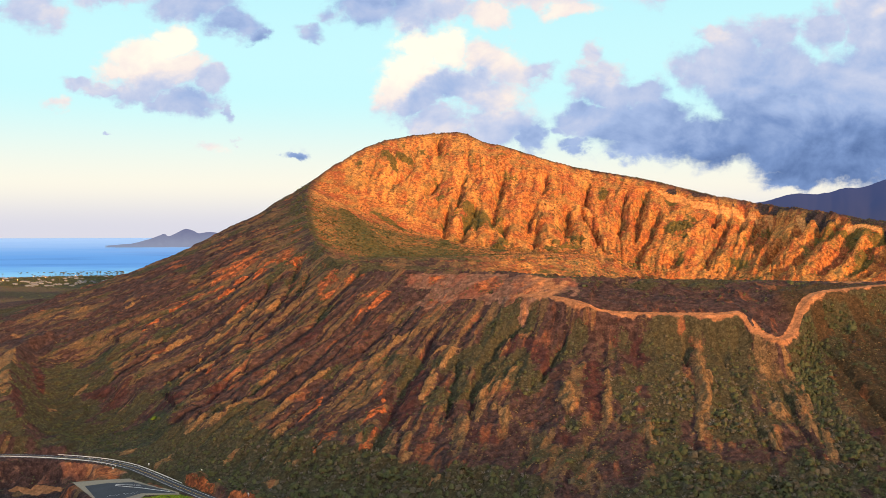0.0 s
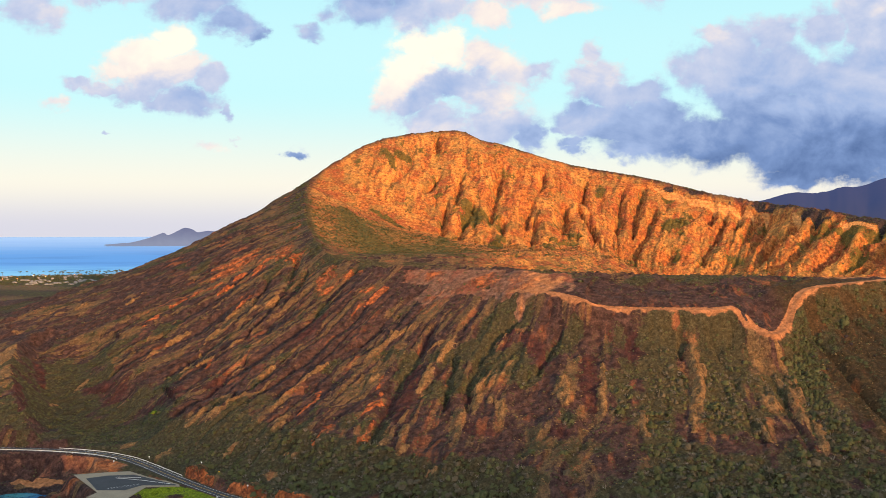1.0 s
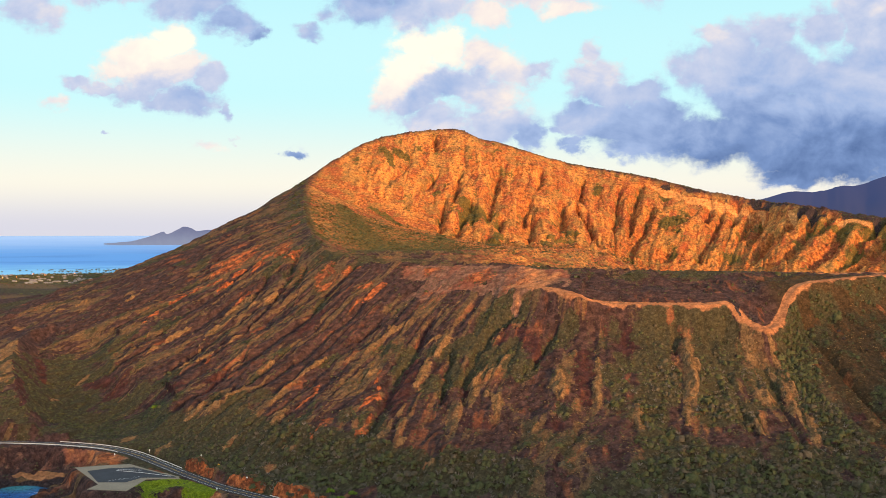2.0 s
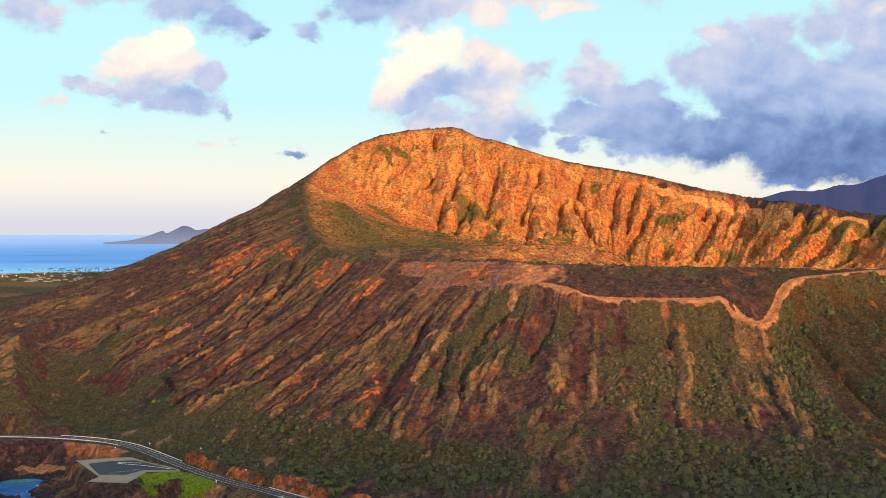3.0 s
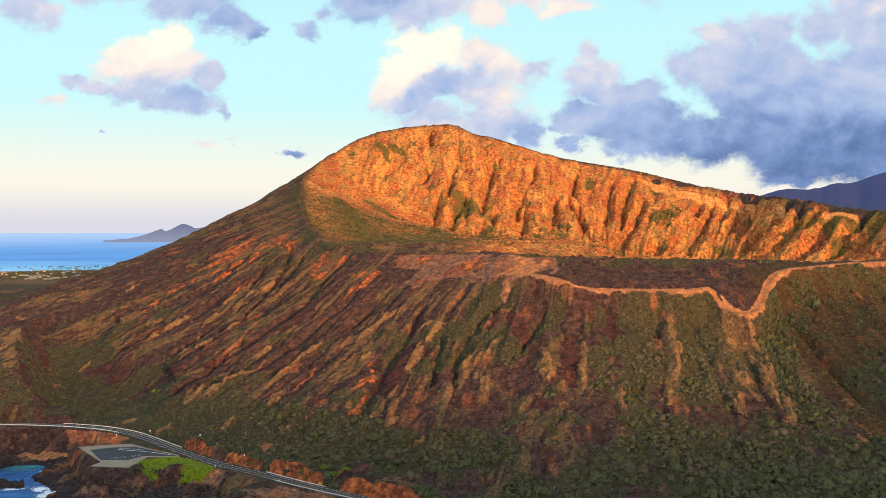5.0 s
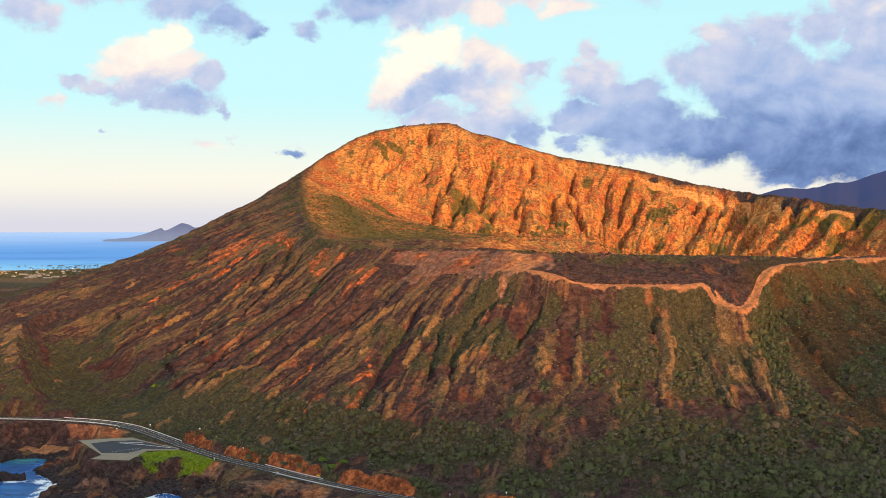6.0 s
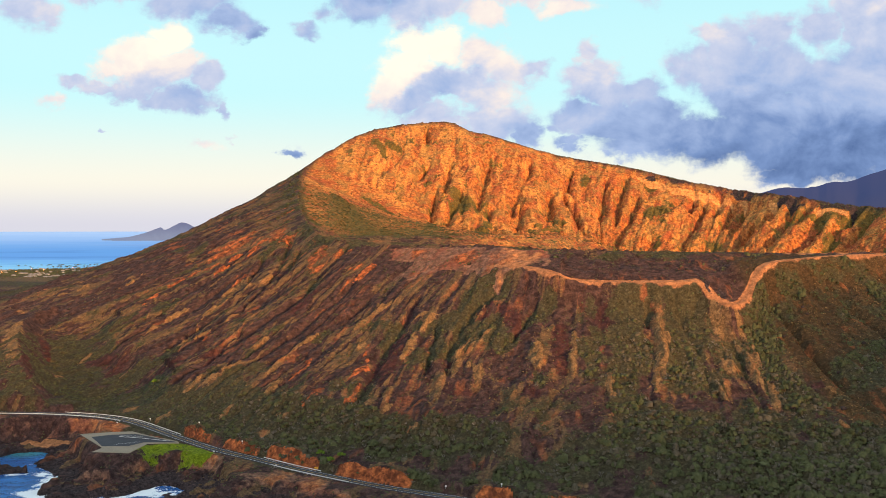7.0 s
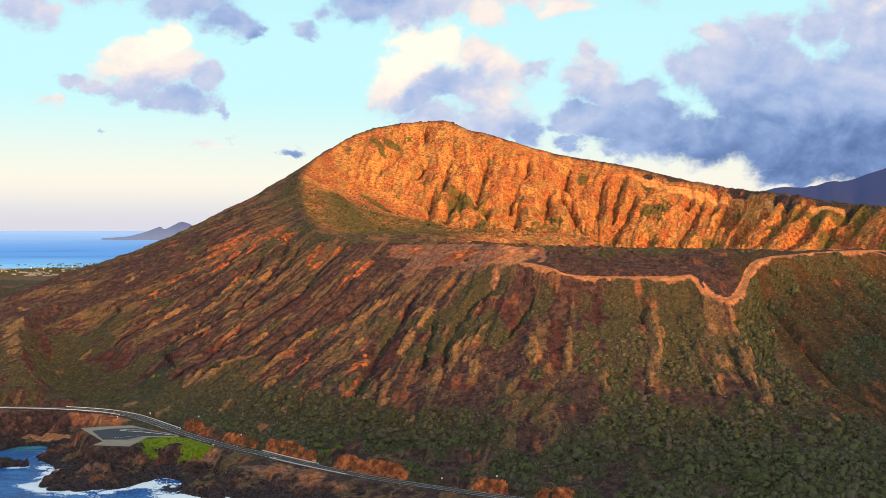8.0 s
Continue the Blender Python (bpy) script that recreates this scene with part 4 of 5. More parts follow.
    rock = np.where(y > 1200, 0, rock)
    rock = np.maximum(rock, (0.30 + 0.3 * patch) * smooth(x, 120, 150) * cap * smooth(sd, 4, 7) * (1 - smooth(span, 0.45, 0.75)))
    rock = np.maximum(rock, 0.9 * strokes(wx, wy, BROKEN_ROCK, 0.9) * (~inside))
    rock = np.maximum(rock, (0.40 + 0.14 * smooth(x, 500, 560) + 0.4 * patch) * ledge * (1 - smooth(d, lip - 2, lip)))
    lawn = np.exp(-(((x + 180) / 33) ** 2 + ((y - 660) / 20) ** 2) ** 2) * (up < -6) * (1.0 + 0.35 * patch)
    lawn = np.maximum(lawn - 0.75 * np.exp(-(((x + 184) / 9) ** 2 + ((y - 654) / 8) ** 2)), 0)
    qw = qw + left * 5 * fbm(x / 26, y / 26, 3, 119)
    streak = 0.44 + 0.28 * fbm(qw / 9, d / (60 + 80 * left), 3, 121) + (0.14 + 0.20 * left) * fbm(qw / 3.0, d / 110, 3, 125) + 0.22 * (0.35 - g1) + (0.16 + 0.14 * left) * (0.35 - g2) + 0.24 * patch + left * (0.26 * broad - 0.10)
    # spur: shaded valley side painted darker, the lit side paler
    streak = streak - 0.5 * np.exp(-pd / 45) * (ps < 0) + 0.3 * np.exp(-pd / 70) * (ps > 0)
    # dry grass on the ribs; gully cuts toned darker, their shade in the colour
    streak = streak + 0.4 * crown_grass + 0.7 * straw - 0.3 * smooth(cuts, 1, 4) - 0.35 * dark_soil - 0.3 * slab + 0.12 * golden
    streak = streak + 0.14 * left * (1 - smooth(d, 60, 130)) * smooth(d, 4, 12)
    streak = streak * (1 - 0.85 * cap * (1 - smooth(span, 0.5, 0.9)))
    # wall gullies also lose their pale tone, shade put into the colour
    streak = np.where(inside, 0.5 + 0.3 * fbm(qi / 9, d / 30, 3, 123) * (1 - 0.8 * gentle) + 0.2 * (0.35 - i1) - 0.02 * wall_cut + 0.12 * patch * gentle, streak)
    fine = 0.5 + 0.4 * fbm(qw / 3.0, d / (13 + 40 * left), 3, 127)
    fine = np.where(inside, 0.5 + 0.42 * fbm(x / 6, (y + z) / 6, 4, 129), fine)
    fine = fine * (1 - 0.7 * np.exp(-(pd / 60) ** 2))
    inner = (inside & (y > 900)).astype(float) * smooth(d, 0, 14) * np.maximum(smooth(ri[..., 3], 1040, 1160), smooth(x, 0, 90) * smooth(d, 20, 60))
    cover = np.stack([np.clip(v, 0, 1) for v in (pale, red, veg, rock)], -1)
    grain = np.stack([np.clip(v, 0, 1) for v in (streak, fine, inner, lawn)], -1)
    # second channel: maroon soil, plus the painted shade of the gully cuts
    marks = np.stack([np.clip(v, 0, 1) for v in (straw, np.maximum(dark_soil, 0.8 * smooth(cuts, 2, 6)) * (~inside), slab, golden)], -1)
    mountain = (inside | (un < 0.93)) & (y > 560) & (od > 14)
    return z, cover, grain, marks, mountain, shore


def grow(start, step, end, factor=1.25):
    out, v = [], start
    while abs(v - start) < abs(end - start):
        step *= factor
        v += step if end > start else -step
        out.append(v)
    out[-1] = end
    return out


xs = np.array(sorted(grow(-560, 1.5, -5200) + list(np.arange(-560, 470, 1.3)) + list(np.arange(470, 740, 1.8)) + grow(740, 1.8, 5200)))
ys = np.array(sorted(grow(470, 1.2, -1500) + list(np.arange(470, 1000, 1.15)) + list(np.arange(1000, 1720, 1.9)) + grow(1720, 2.0, 4700)))
gx, gy = np.meshgrid(xs, ys)
heights, cover, grain, marks, mountain, shore = land(gx, gy)
co, quads = grid_mesh("land", xs, ys, heights)
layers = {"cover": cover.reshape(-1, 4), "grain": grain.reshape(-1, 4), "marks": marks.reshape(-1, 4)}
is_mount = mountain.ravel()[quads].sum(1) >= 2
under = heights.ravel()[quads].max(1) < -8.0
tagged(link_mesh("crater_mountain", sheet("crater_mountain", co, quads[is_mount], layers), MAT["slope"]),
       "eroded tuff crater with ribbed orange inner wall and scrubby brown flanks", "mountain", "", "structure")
tagged(link_mesh("ground", sheet("ground", co, quads[~is_mount & ~under], layers), MAT["slope"]),
       "coastal land with dry scrub, red earth and black lava shore", "ground", "", "structure")


def height_at(px, py):
    """Heights of the sheet by bilinear look-up."""
    px, py = np.asarray(px, float), np.asarray(py, float)
    i = np.clip(np.searchsorted(xs, px) - 1, 0, len(xs) - 2)
    j = np.clip(np.searchsorted(ys, py) - 1, 0, len(ys) - 2)
    fx, fy = (px - xs[i]) / (xs[i + 1] - xs[i]), (py - ys[j]) / (ys[j + 1] - ys[j])
    return (heights[j, i] * (1 - fx) + heights[j, i + 1] * fx) * (1 - fy) + (heights[j + 1, i] * (1 - fx) + heights[j + 1, i + 1] * fx) * fy


# ---- sea ----
wx = np.array(sorted(grow(-440, 2, -5200) + list(np.arange(-440, 40, 2.0)) + grow(40, 2, 5200)))
wy = np.array(sorted(grow(480, 2, -1500) + list(np.arange(480, 760, 2.0))))
sx, sy = np.meshgrid(wx, wy)
_, cdist, cside = nearest(sx, sy, COAST_LINE)
out = np.where(cside < 0, -cdist, cdist)
swell = 0.45 * vnoise(sx / 14, sy / 9, 3) + 0.25 * vnoise(sx / 5, sy / 4, 5)
surf = 1.0 * np.exp(-(np.maximum(out + 4, 0) / 18) ** 2) + 0.42 * fbm(sx / 26, sy / 13, 3, 7) * np.exp(-np.maximum(out, 0) / 60)
surf = surf * (0.95 + 0.6 * fbm(sx / 9, sy / 6, 3, 19)) + 0.22 * np.clip(fbm(sx / 30, sy / 7, 3, 23), 0, 1) * np.exp(-np.maximum(out, 0) / 120)
surf = surf * (0.55 + 0.45 * smooth(sx, -300, -262)) * (1 - 0.75 * np.exp(-(((sx + 320) / 26) ** 2 + ((sy - 715) / 22) ** 2)))
reef = np.exp(-(((sx + 318) / 20) ** 2 + ((sy - 722) / 12) ** 2))
surf = surf + 0.9 * np.exp(-((sx + 263) / 15) ** 2 - ((sy - 605) / 8) ** 2) + 0.9 * np.exp(-((sx + 150) / 24) ** 2 - ((sy - 577) / 8) ** 2) + 0.7 * np.exp(-((sx + 185) / 12) ** 2 - ((sy - 606) / 7) ** 2)
foam = np.stack([np.clip(surf, 0, 1), np.clip(reef, 0, 1), surf * 0, surf * 0 + 1], -1)
sco, squads = grid_mesh("water", wx, wy, swell * np.clip(0.3 + np.exp(-out / 300), 0, 1))
tagged(link_mesh("water", sheet("water", sco, squads, {"foam": foam.reshape(-1, 4)}), MAT["sea"]),
       "blue ocean with white surf along the rocks", "sea", "", "structure")

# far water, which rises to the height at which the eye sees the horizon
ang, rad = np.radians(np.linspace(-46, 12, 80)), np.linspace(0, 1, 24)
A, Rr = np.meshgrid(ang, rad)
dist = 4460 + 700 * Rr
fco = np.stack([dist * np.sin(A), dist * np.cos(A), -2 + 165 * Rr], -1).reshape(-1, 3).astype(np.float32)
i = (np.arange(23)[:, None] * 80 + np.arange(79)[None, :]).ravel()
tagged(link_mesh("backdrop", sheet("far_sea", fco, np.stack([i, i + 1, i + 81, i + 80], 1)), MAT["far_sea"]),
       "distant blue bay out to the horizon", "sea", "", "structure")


def far_ridge(name, points, depth, foot, mat, label, rough):
    """A far range: a crest line with slopes before and behind it."""
    line = spline(points, 10)
    n, rows = len(line), 14
    v = []
    for r in range(rows):
        t = r / (rows - 1)
        for i, (x, y, z) in enumerate(line):
            s = 1 - t ** 0.8
            w = rough * fbm(np.array([i * 0.11 + 3.0]), np.array([t * 5.0]), 4, 3)[0]
            v.append((x * (1 - depth * t), y * (1 - depth * t), foot + (z + 0.7 * w - foot) * s + w * math.sin(math.pi * t)))
    i = (np.arange(rows - 1)[:, None] * n + np.arange(n - 1)[None, :]).ravel()
    return tagged(link_mesh(name, sheet(name, np.array(v, np.float32), np.stack([i, i + n, i + n + 1, i + 1], 1)), mat), label, "mountain", "", "structure")


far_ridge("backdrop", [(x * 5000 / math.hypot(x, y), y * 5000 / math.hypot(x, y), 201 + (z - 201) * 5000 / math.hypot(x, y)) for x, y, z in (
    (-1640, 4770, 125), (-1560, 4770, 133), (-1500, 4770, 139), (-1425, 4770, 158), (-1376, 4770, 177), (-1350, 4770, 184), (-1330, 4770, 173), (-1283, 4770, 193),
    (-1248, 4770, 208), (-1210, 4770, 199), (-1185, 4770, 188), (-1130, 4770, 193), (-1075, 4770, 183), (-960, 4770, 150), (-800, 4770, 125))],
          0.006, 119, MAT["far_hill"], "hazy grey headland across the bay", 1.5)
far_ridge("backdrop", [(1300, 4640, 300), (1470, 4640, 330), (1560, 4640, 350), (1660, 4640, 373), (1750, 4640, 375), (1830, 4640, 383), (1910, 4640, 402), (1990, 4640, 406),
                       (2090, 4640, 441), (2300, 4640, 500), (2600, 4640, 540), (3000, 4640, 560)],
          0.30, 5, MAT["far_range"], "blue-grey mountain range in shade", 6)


# an unseen headland up the coast, added and shaped to shade the lower flanks
side_way = Vector((to_sun.y, -to_sun.x, 0)).normalized()
crest = Vector((150, 800, 32)) + 2200 * Vector((to_sun.x, to_sun.y, to_sun.z)) / math.hypot(to_sun.x, to_sun.y)
tt = np.linspace(-1, 1, 90)
cc = np.linspace(-1, 1, 31)
T2, C2 = np.meshgrid(tt, cc)
hx = crest.x + side_way.x * T2 * 1700 + to_sun.x * C2 * 620
hy = crest.y + side_way.y * T2 * 1700 + to_sun.y * C2 * 620
# crest raised at both sides to deepen the shade there
hz = (crest.z + 190 * np.clip(T2 - 0.04, 0.0, 0.2) + 1300 * np.clip(-T2 - 0.02, 0.0, 0.06) + 9 * fbm(T2 * 9, C2 * 0 + 0.5, 3, 15)) * (1 - np.abs(C2)) ** 1.1 * (1 - smooth(np.abs(T2), 0.8, 1.0)) + 6 * fbm(hx / 60, hy / 60, 4, 17) * smooth(np.abs(C2), 0.05, 0.3) - 6
hco = np.stack([hx, hy, hz], -1).reshape(-1, 3).astype(np.float32)
i = (np.arange(30)[:, None] * 90 + np.arange(89)[None, :]).ravel()
hcol = np.tile(np.array([0, 0, 0.6, 0], np.float32), (len(hco), 1))
tagged(link_mesh("headland", sheet("headland", hco, np.stack([i, i + 1, i + 91, i + 90], 1), {"cover": hcol, "grain": hcol, "marks": hcol * 0}), MAT["slope"]),
       "brown scrubby headland out of view, added to shade the slopes", "mountain", "", "structure")


# ---- road and car park ----
def along(line, closed=False):
    """Unit directions to the right of a line's run."""
    t = np.gradient(line[:, :2], axis=0)
    t /= np.linalg.norm(t, axis=1)[:, None] + 1e-9
    return np.stack([t[:, 1], -t[:, 0]], 1)


def ribbon(line, lo, hi, lift, thick=0.0):
    """A band along a line between two offsets to its right, with a skirt if it is thick."""
    n = along(line)
    a, b = line[:, :2] + n * lo, line[:, :2] + n * hi
    z = line[:, 2] + lift
    bm = bmesh.new()
    rows = []
    for i in range(len(line)):
        row = [bm.verts.new((*a[i], z[i])), bm.verts.new((*b[i], z[i]))]
        if thick:
            row = [bm.verts.new((*a[i], z[i] - thick)), *row, bm.verts.new((*b[i], z[i] - thick))]
        rows.append(row)
    for p, q in zip(rows, rows[1:]):
        for j in range(len(p) - 1):
            bm.faces.new((p[j], p[j + 1], q[j + 1], q[j]))
    bmesh.ops.recalc_face_normals(bm, faces=bm.faces)
    return bm


def stretch(x0, x1):
    keep = (ROAD_LINE[:, 0] >= x0) & (ROAD_LINE[:, 0] <= x1)
    return ROAD_LINE[keep]


whole = stretch(-880, 390)
road = part("road", ribbon(whole, -4.6, 4.6, 0.0, 0.5), MAT["asphalt"])
tagged(road, "two-lane grey asphalt coast road with painted lines", "road", "", "structure")
part("edge_line", ribbon(whole, -3.75, -3.5, 0.012), MAT["paint"], road)
part("edge_line", ribbon(whole, 3.5, 3.75, 0.012), MAT["paint"], road)
part("centre_line", ribbon(whole, -0.22, -0.06, 0.012), MAT["yellow"], road)
part("centre_line", ribbon(whole, 0.06, 0.22, 0.012), MAT["yellow"], road)


def guardrail(x0, x1, off, label, gap=4.0, tall=0.85):
    """A guardrail with posts beside a stretch of the road."""
    line = stretch(x0, x1)
    n = along(line)
    mid = line[len(line) // 2]
    rail = base_empty("guardrail", mid[0], mid[1], mid[2])
    tagged(rail, label, "guardrail", "guardrails of the coast road")
    shift = line.copy()
    shift[:, :2] += n * off
    shift[:, :3] -= np.array([mid[0], mid[1], mid[2]])
    bm = ribbon(shift[:, :3], -0.10, 0.10, tall, 0.42)
    part("rail", bm, MAT["paint"], rail)
    run = 0.0
    shared = None
    for i in range(1, len(shift)):
        run += np.linalg.norm(shift[i, :2] - shift[i - 1, :2])
        if run > gap:
            run = 0.0
            if shared is None:
                bm = bmesh.new()
                box(bm, 0.2, 0.2, tall + 0.5, Matrix.Translation((0, 0, (tall - 0.5) / 2)), 0.02)
                post = part("post", bm, MAT["metal"], rail)
                shared = post.data
            else:
                post = new("post", shared)
                post.parent = rail
            post.location = (shift[i, 0] + n[i, 0] * 0.16, shift[i, 1] + n[i, 1] * 0.16, shift[i, 2])
    return rail


guardrail(-306, -190, -5.2, "long white guardrail on the uphill side of the curve", 5.0, 1.0)
guardrail(-420, -245, 5.2, "white guardrail with gaps above the cove", 4.0, 0.9)
guardrail(-101, -44, 5.2, "white guardrail on the seaward edge of the road", 3.0, 0.9)
guardrail(-116, -70, -5.2, "white guardrail below a red earth cut", 4.0, 0.9)


def polygon(corners, z, thick):
    bm = bmesh.new()
    top = bm.faces.new([bm.verts.new((x, y, z)) for x, y in corners])
    r = bmesh.ops.extrude_face_region(bm, geom=[top])
    bmesh.ops.translate(bm, verts=[v for v in r["geom"] if isinstance(v, bmesh.types.BMVert)], vec=(0, 0, -thick))
    bmesh.ops.recalc_face_normals(bm, faces=bm.faces)
    return bm


LOT_Z = 19.0
paving = part("pavement", polygon(LOT_EDGE, LOT_Z - 0.05, 1.0), MAT["concrete"])
tagged(paving, "pale concrete paving round the lookout car park", "pavement", "", "structure")
lot = part("car_park", polygon([(-255, 697), (-242, 705), (-224, 708), (-186, 680), (-185, 678), (-209, 678), (-217, 665), (-236, 665)], LOT_Z + 0.06, 0.3), MAT["asphalt"])
tagged(lot, "dark asphalt lookout car park with painted bays", "car park", "", "structure")


def bar(name, x0, y0, x1, y1, z, wide, tall, mat, parent, label=""):
    """A straight low bar from one place to another."""
    bm = bmesh.new()
    length = math.hypot(x1 - x0, y1 - y0)
    box(bm, length, wide, tall, None, min(wide, tall) * 0.15)
    ob = part(name, bm, mat, parent, label)
    ob.matrix_world = pose((x0 + x1) / 2, (y0 + y1) / 2, z + tall / 2, 0, 0, math.degrees(math.atan2(y1 - y0, x1 - x0)))
    return ob


for i in range(7):
    x0, y0 = -230 + i * 2.7, 667.5 + i * 1.6
    bar("bay_line", x0, y0, x0 + 1.6, y0 + 5.0, LOT_Z + 0.065, 0.16, 0.012, MAT["paint"], lot)


for x0, y0, x1, y1 in ((-234, 698, -214, 692), (-214, 692, -190, 681.5), (-234, 700.5, -216, 699)):
    bar("kerb", x0, y0, x1, y1, LOT_Z + 0.06, 0.35, 0.16, MAT["paint"], lot, "white-painted kerb")


def low_wall(runs, tall, mat, label):
    x, y = runs[0]
    ob = base_empty("low_wall", x, y, LOT_Z - 0.05)
    tagged(ob, label, "wall", "low walls of the lookout")
    bpy.context.view_layer.update()
    for (a, b), (c, d) in zip(runs, runs[1:]):
        w = bar("wall_section", a, b, c, d, LOT_Z - 0.05, 0.5, tall, mat, None)
        m = w.matrix_world.copy()
        w.parent = ob
        w.matrix_world = m
        w.matrix_parent_inverse = ob.matrix_world.inverted()
    return ob


low_wall([(-267, 707), (-234.5, 661), (-236.5, 648), (-210, 644)], 0.9, MAT["concrete"], "pale concrete parapet along the edge of the lookout")
low_wall([(-209.5, 645), (-206, 673)], 1.3, MAT["dark_stone"], "dark lava-stone retaining wall beside the car park")
low_wall([(-266, 709), (-247, 715.5), (-228, 719.5)], 0.7, MAT["concrete"], "low pale kerb wall behind the car park")


def road_sign(x, y, label, colour, tall=2.4):
    ob = base_empty("road_sign", x, y, float(height_at(x, y)) - 0.15)
    tagged(ob, label, "road sign", "signs and markers along the coast road")
    bm = bmesh.new()
    bmesh.ops.create_cone(bm, cap_ends=True, segments=8, radius1=0.08, radius2=0.07, depth=tall, matrix=Matrix.Translation((0, 0, tall / 2)))
    part("post", bm, MAT["metal"], ob)
    bm = bmesh.new()
    box(bm, 1.0, 0.06, 1.0, Matrix.Translation((0, -0.11, tall - 0.4)), 0.02)
    part("plate", bm, colour, ob)
    return ob


for x, y in ((-174, 706), (-247, 733), (-222, 739), (-131, 659), (18, 580), (54, 570), (-150, 651), (-100, 622)):
    road_sign(x, y, "white sign plate on a grey post beside the road", MAT["paint"])
for x, y in ((-158, 692), (-72.5, 619.5), (-71, 618.5)):
    road_sign(x, y, "yellow warning plate on a grey post beside the road", MAT["amber"])


# ---- leaves: clumps as many small faces ----
def clump(count, flat, seed, size):
    """The faces of a leafy dome of radius 1: corners and quads."""
    r = np.random.RandomState(seed)
    v = r.normal(size=(count, 3))
    v /= np.linalg.norm(v, axis=1)[:, None]
    v[:, 2] = np.abs(v[:, 2])
    lump = 0.72 + 0.30 * np.sin(v[:, 0] * 5 + seed) * np.cos(v[:, 1] * 4 - seed)
    c = v * (lump * r.uniform(0.55, 1.0, count))[:, None] * (1, 1, flat)
    nrm = v + np.array([0, 0, 0.7]) + r.normal(size=(count, 3)) * 0.3
    nrm /= np.linalg.norm(nrm, axis=1)[:, None]
    a = np.cross(nrm, r.normal(size=(count, 3)))
    a /= np.linalg.norm(a, axis=1)[:, None]
    b = np.cross(nrm, a)
    w = (size * r.uniform(0.6, 1.3, count))[:, None]
    return np.stack([c - a * w, c - b * w * 0.8, c + a * w, c + b * w * 0.8], 1).reshape(-1, 3), np.arange(count * 4).reshape(-1, 4)


def mound(seed, leaves=10, flat=0.62, around=8, rings=3):
    """A lumpy rounded bush of radius 1 with loose leaf sprays on its outline: corners and quads."""
    r = np.random.RandomState(seed)
    k1, k2, k3 = r.uniform(0, 6.28, 3)
    pts = []
    for i in range(rings + 1):
        el = (i / rings) * math.pi / 2 * 0.97
        for j in range(around):
            az = (j + 0.5 * (i % 2)) * 2 * math.pi / around
            rad = 0.80 + 0.17 * math.sin(2 * az + k1) + 0.13 * math.sin(3 * az + 3 * el + k2) + 0.10 * math.cos(5 * az - 4 * el + k3) + r.uniform(-0.08, 0.08)
            low = -0.15 if i == 0 else 0.0
            pts.append((rad * math.cos(el) * math.cos(az), rad * math.cos(el) * math.sin(az), rad * math.sin(el) * flat + low))
    q = [(i * around + j, i * around + (j + 1) % around, (i + 1) * around + (j + 1) % around, (i + 1) * around + j) for i in range(rings) for j in range(around)]
    lv, lq = clump(leaves, flat, seed + 500, 0.20)
    return np.concatenate([np.array(pts), lv * 1.12]), np.concatenate([np.array(q), lq + len(pts)])


def scatter(name, places, sizes, forms, mat, label, seed):
    """One sheet of many clumps standing on the ground."""
    r = np.random.RandomState(seed)
    x, y, z = places
    pts, faces, count = [], [], 0
    pick = r.randint(0, len(forms), len(x))
    turn = r.uniform(0, 2 * np.pi, len(x))
    for f, (form, quads_) in enumerate(forms):
        m = pick == f
        n = int(m.sum())
        c, s_ = np.cos(turn[m])[:, None], np.sin(turn[m])[:, None]
        p = form[None] * sizes[m][:, None, None]
        q = np.empty((n, len(form), 3))
        q[..., 0], q[..., 1], q[..., 2] = p[..., 0] * c - p[..., 1] * s_, p[..., 0] * s_ + p[..., 1] * c, p[..., 2]
        q += np.stack([x[m], y[m], z[m] - 0.12 * sizes[m]], 1)[:, None, :]
        pts.append(q.reshape(-1, 3))
        faces.append((quads_[None] + (np.arange(n) * len(form))[:, None, None] + count).reshape(-1, 4))
        count += n * len(form)
    mesh = sheet(name, np.concatenate(pts).astype(np.float32), np.concatenate(faces))
    mesh.polygons.foreach_set("use_smooth", np.ones(len(mesh.polygons), bool))
    return tagged(link_mesh(name, mesh, mat), label, "shrubs", "", "stuff")


def strew(n, x0, x1, y0, y1, seed, rule):
    """Random places kept by a rule on the covers of the ground."""
    r = np.random.RandomState(seed)
    x, y = r.uniform(x0, x1, n), r.uniform(y0, y1, n)
    i, j = np.clip(np.searchsorted(xs, x), 0, len(xs) - 1), np.clip(np.searchsorted(ys, y), 0, len(ys) - 1)
    _, od, _ = nearest(x, y, ROAD_LINE)
    off = (od > 8) & ~((np.abs(x + 226) < 42) & (np.abs(y - 682) < 40)) & (heights[j, i] > 5)
    keep = rule(cover[j, i], grain[j, i], r.rand(n)) & off
    x, y = x[keep], y[keep]
    return x, y, height_at(x, y)


dome = [mound(s, 16, 0.95, 7, 2) for s in range(5)] + [clump(30, 0.95, s + 20, 0.30) for s in range(5)]
tufty = [clump(9, 0.6, s + 40, 0.42) for s in range(4)]
rs = np.random.RandomState(5)
p = strew(20000, -420, 430, 520, 860, 1, lambda c, g, r: c[:, 2] > 0.45 + 0.75 * r)
scatter("scrub", p, (rs.gamma(5, 0.30, len(p[0])) + 0.5) * np.interp(p[1], [560, 660, 770], [1.6, 1.1, 0.5]), dome, MAT["scrub"], "dense olive-green scrub bushes on the lower slopes", 2)
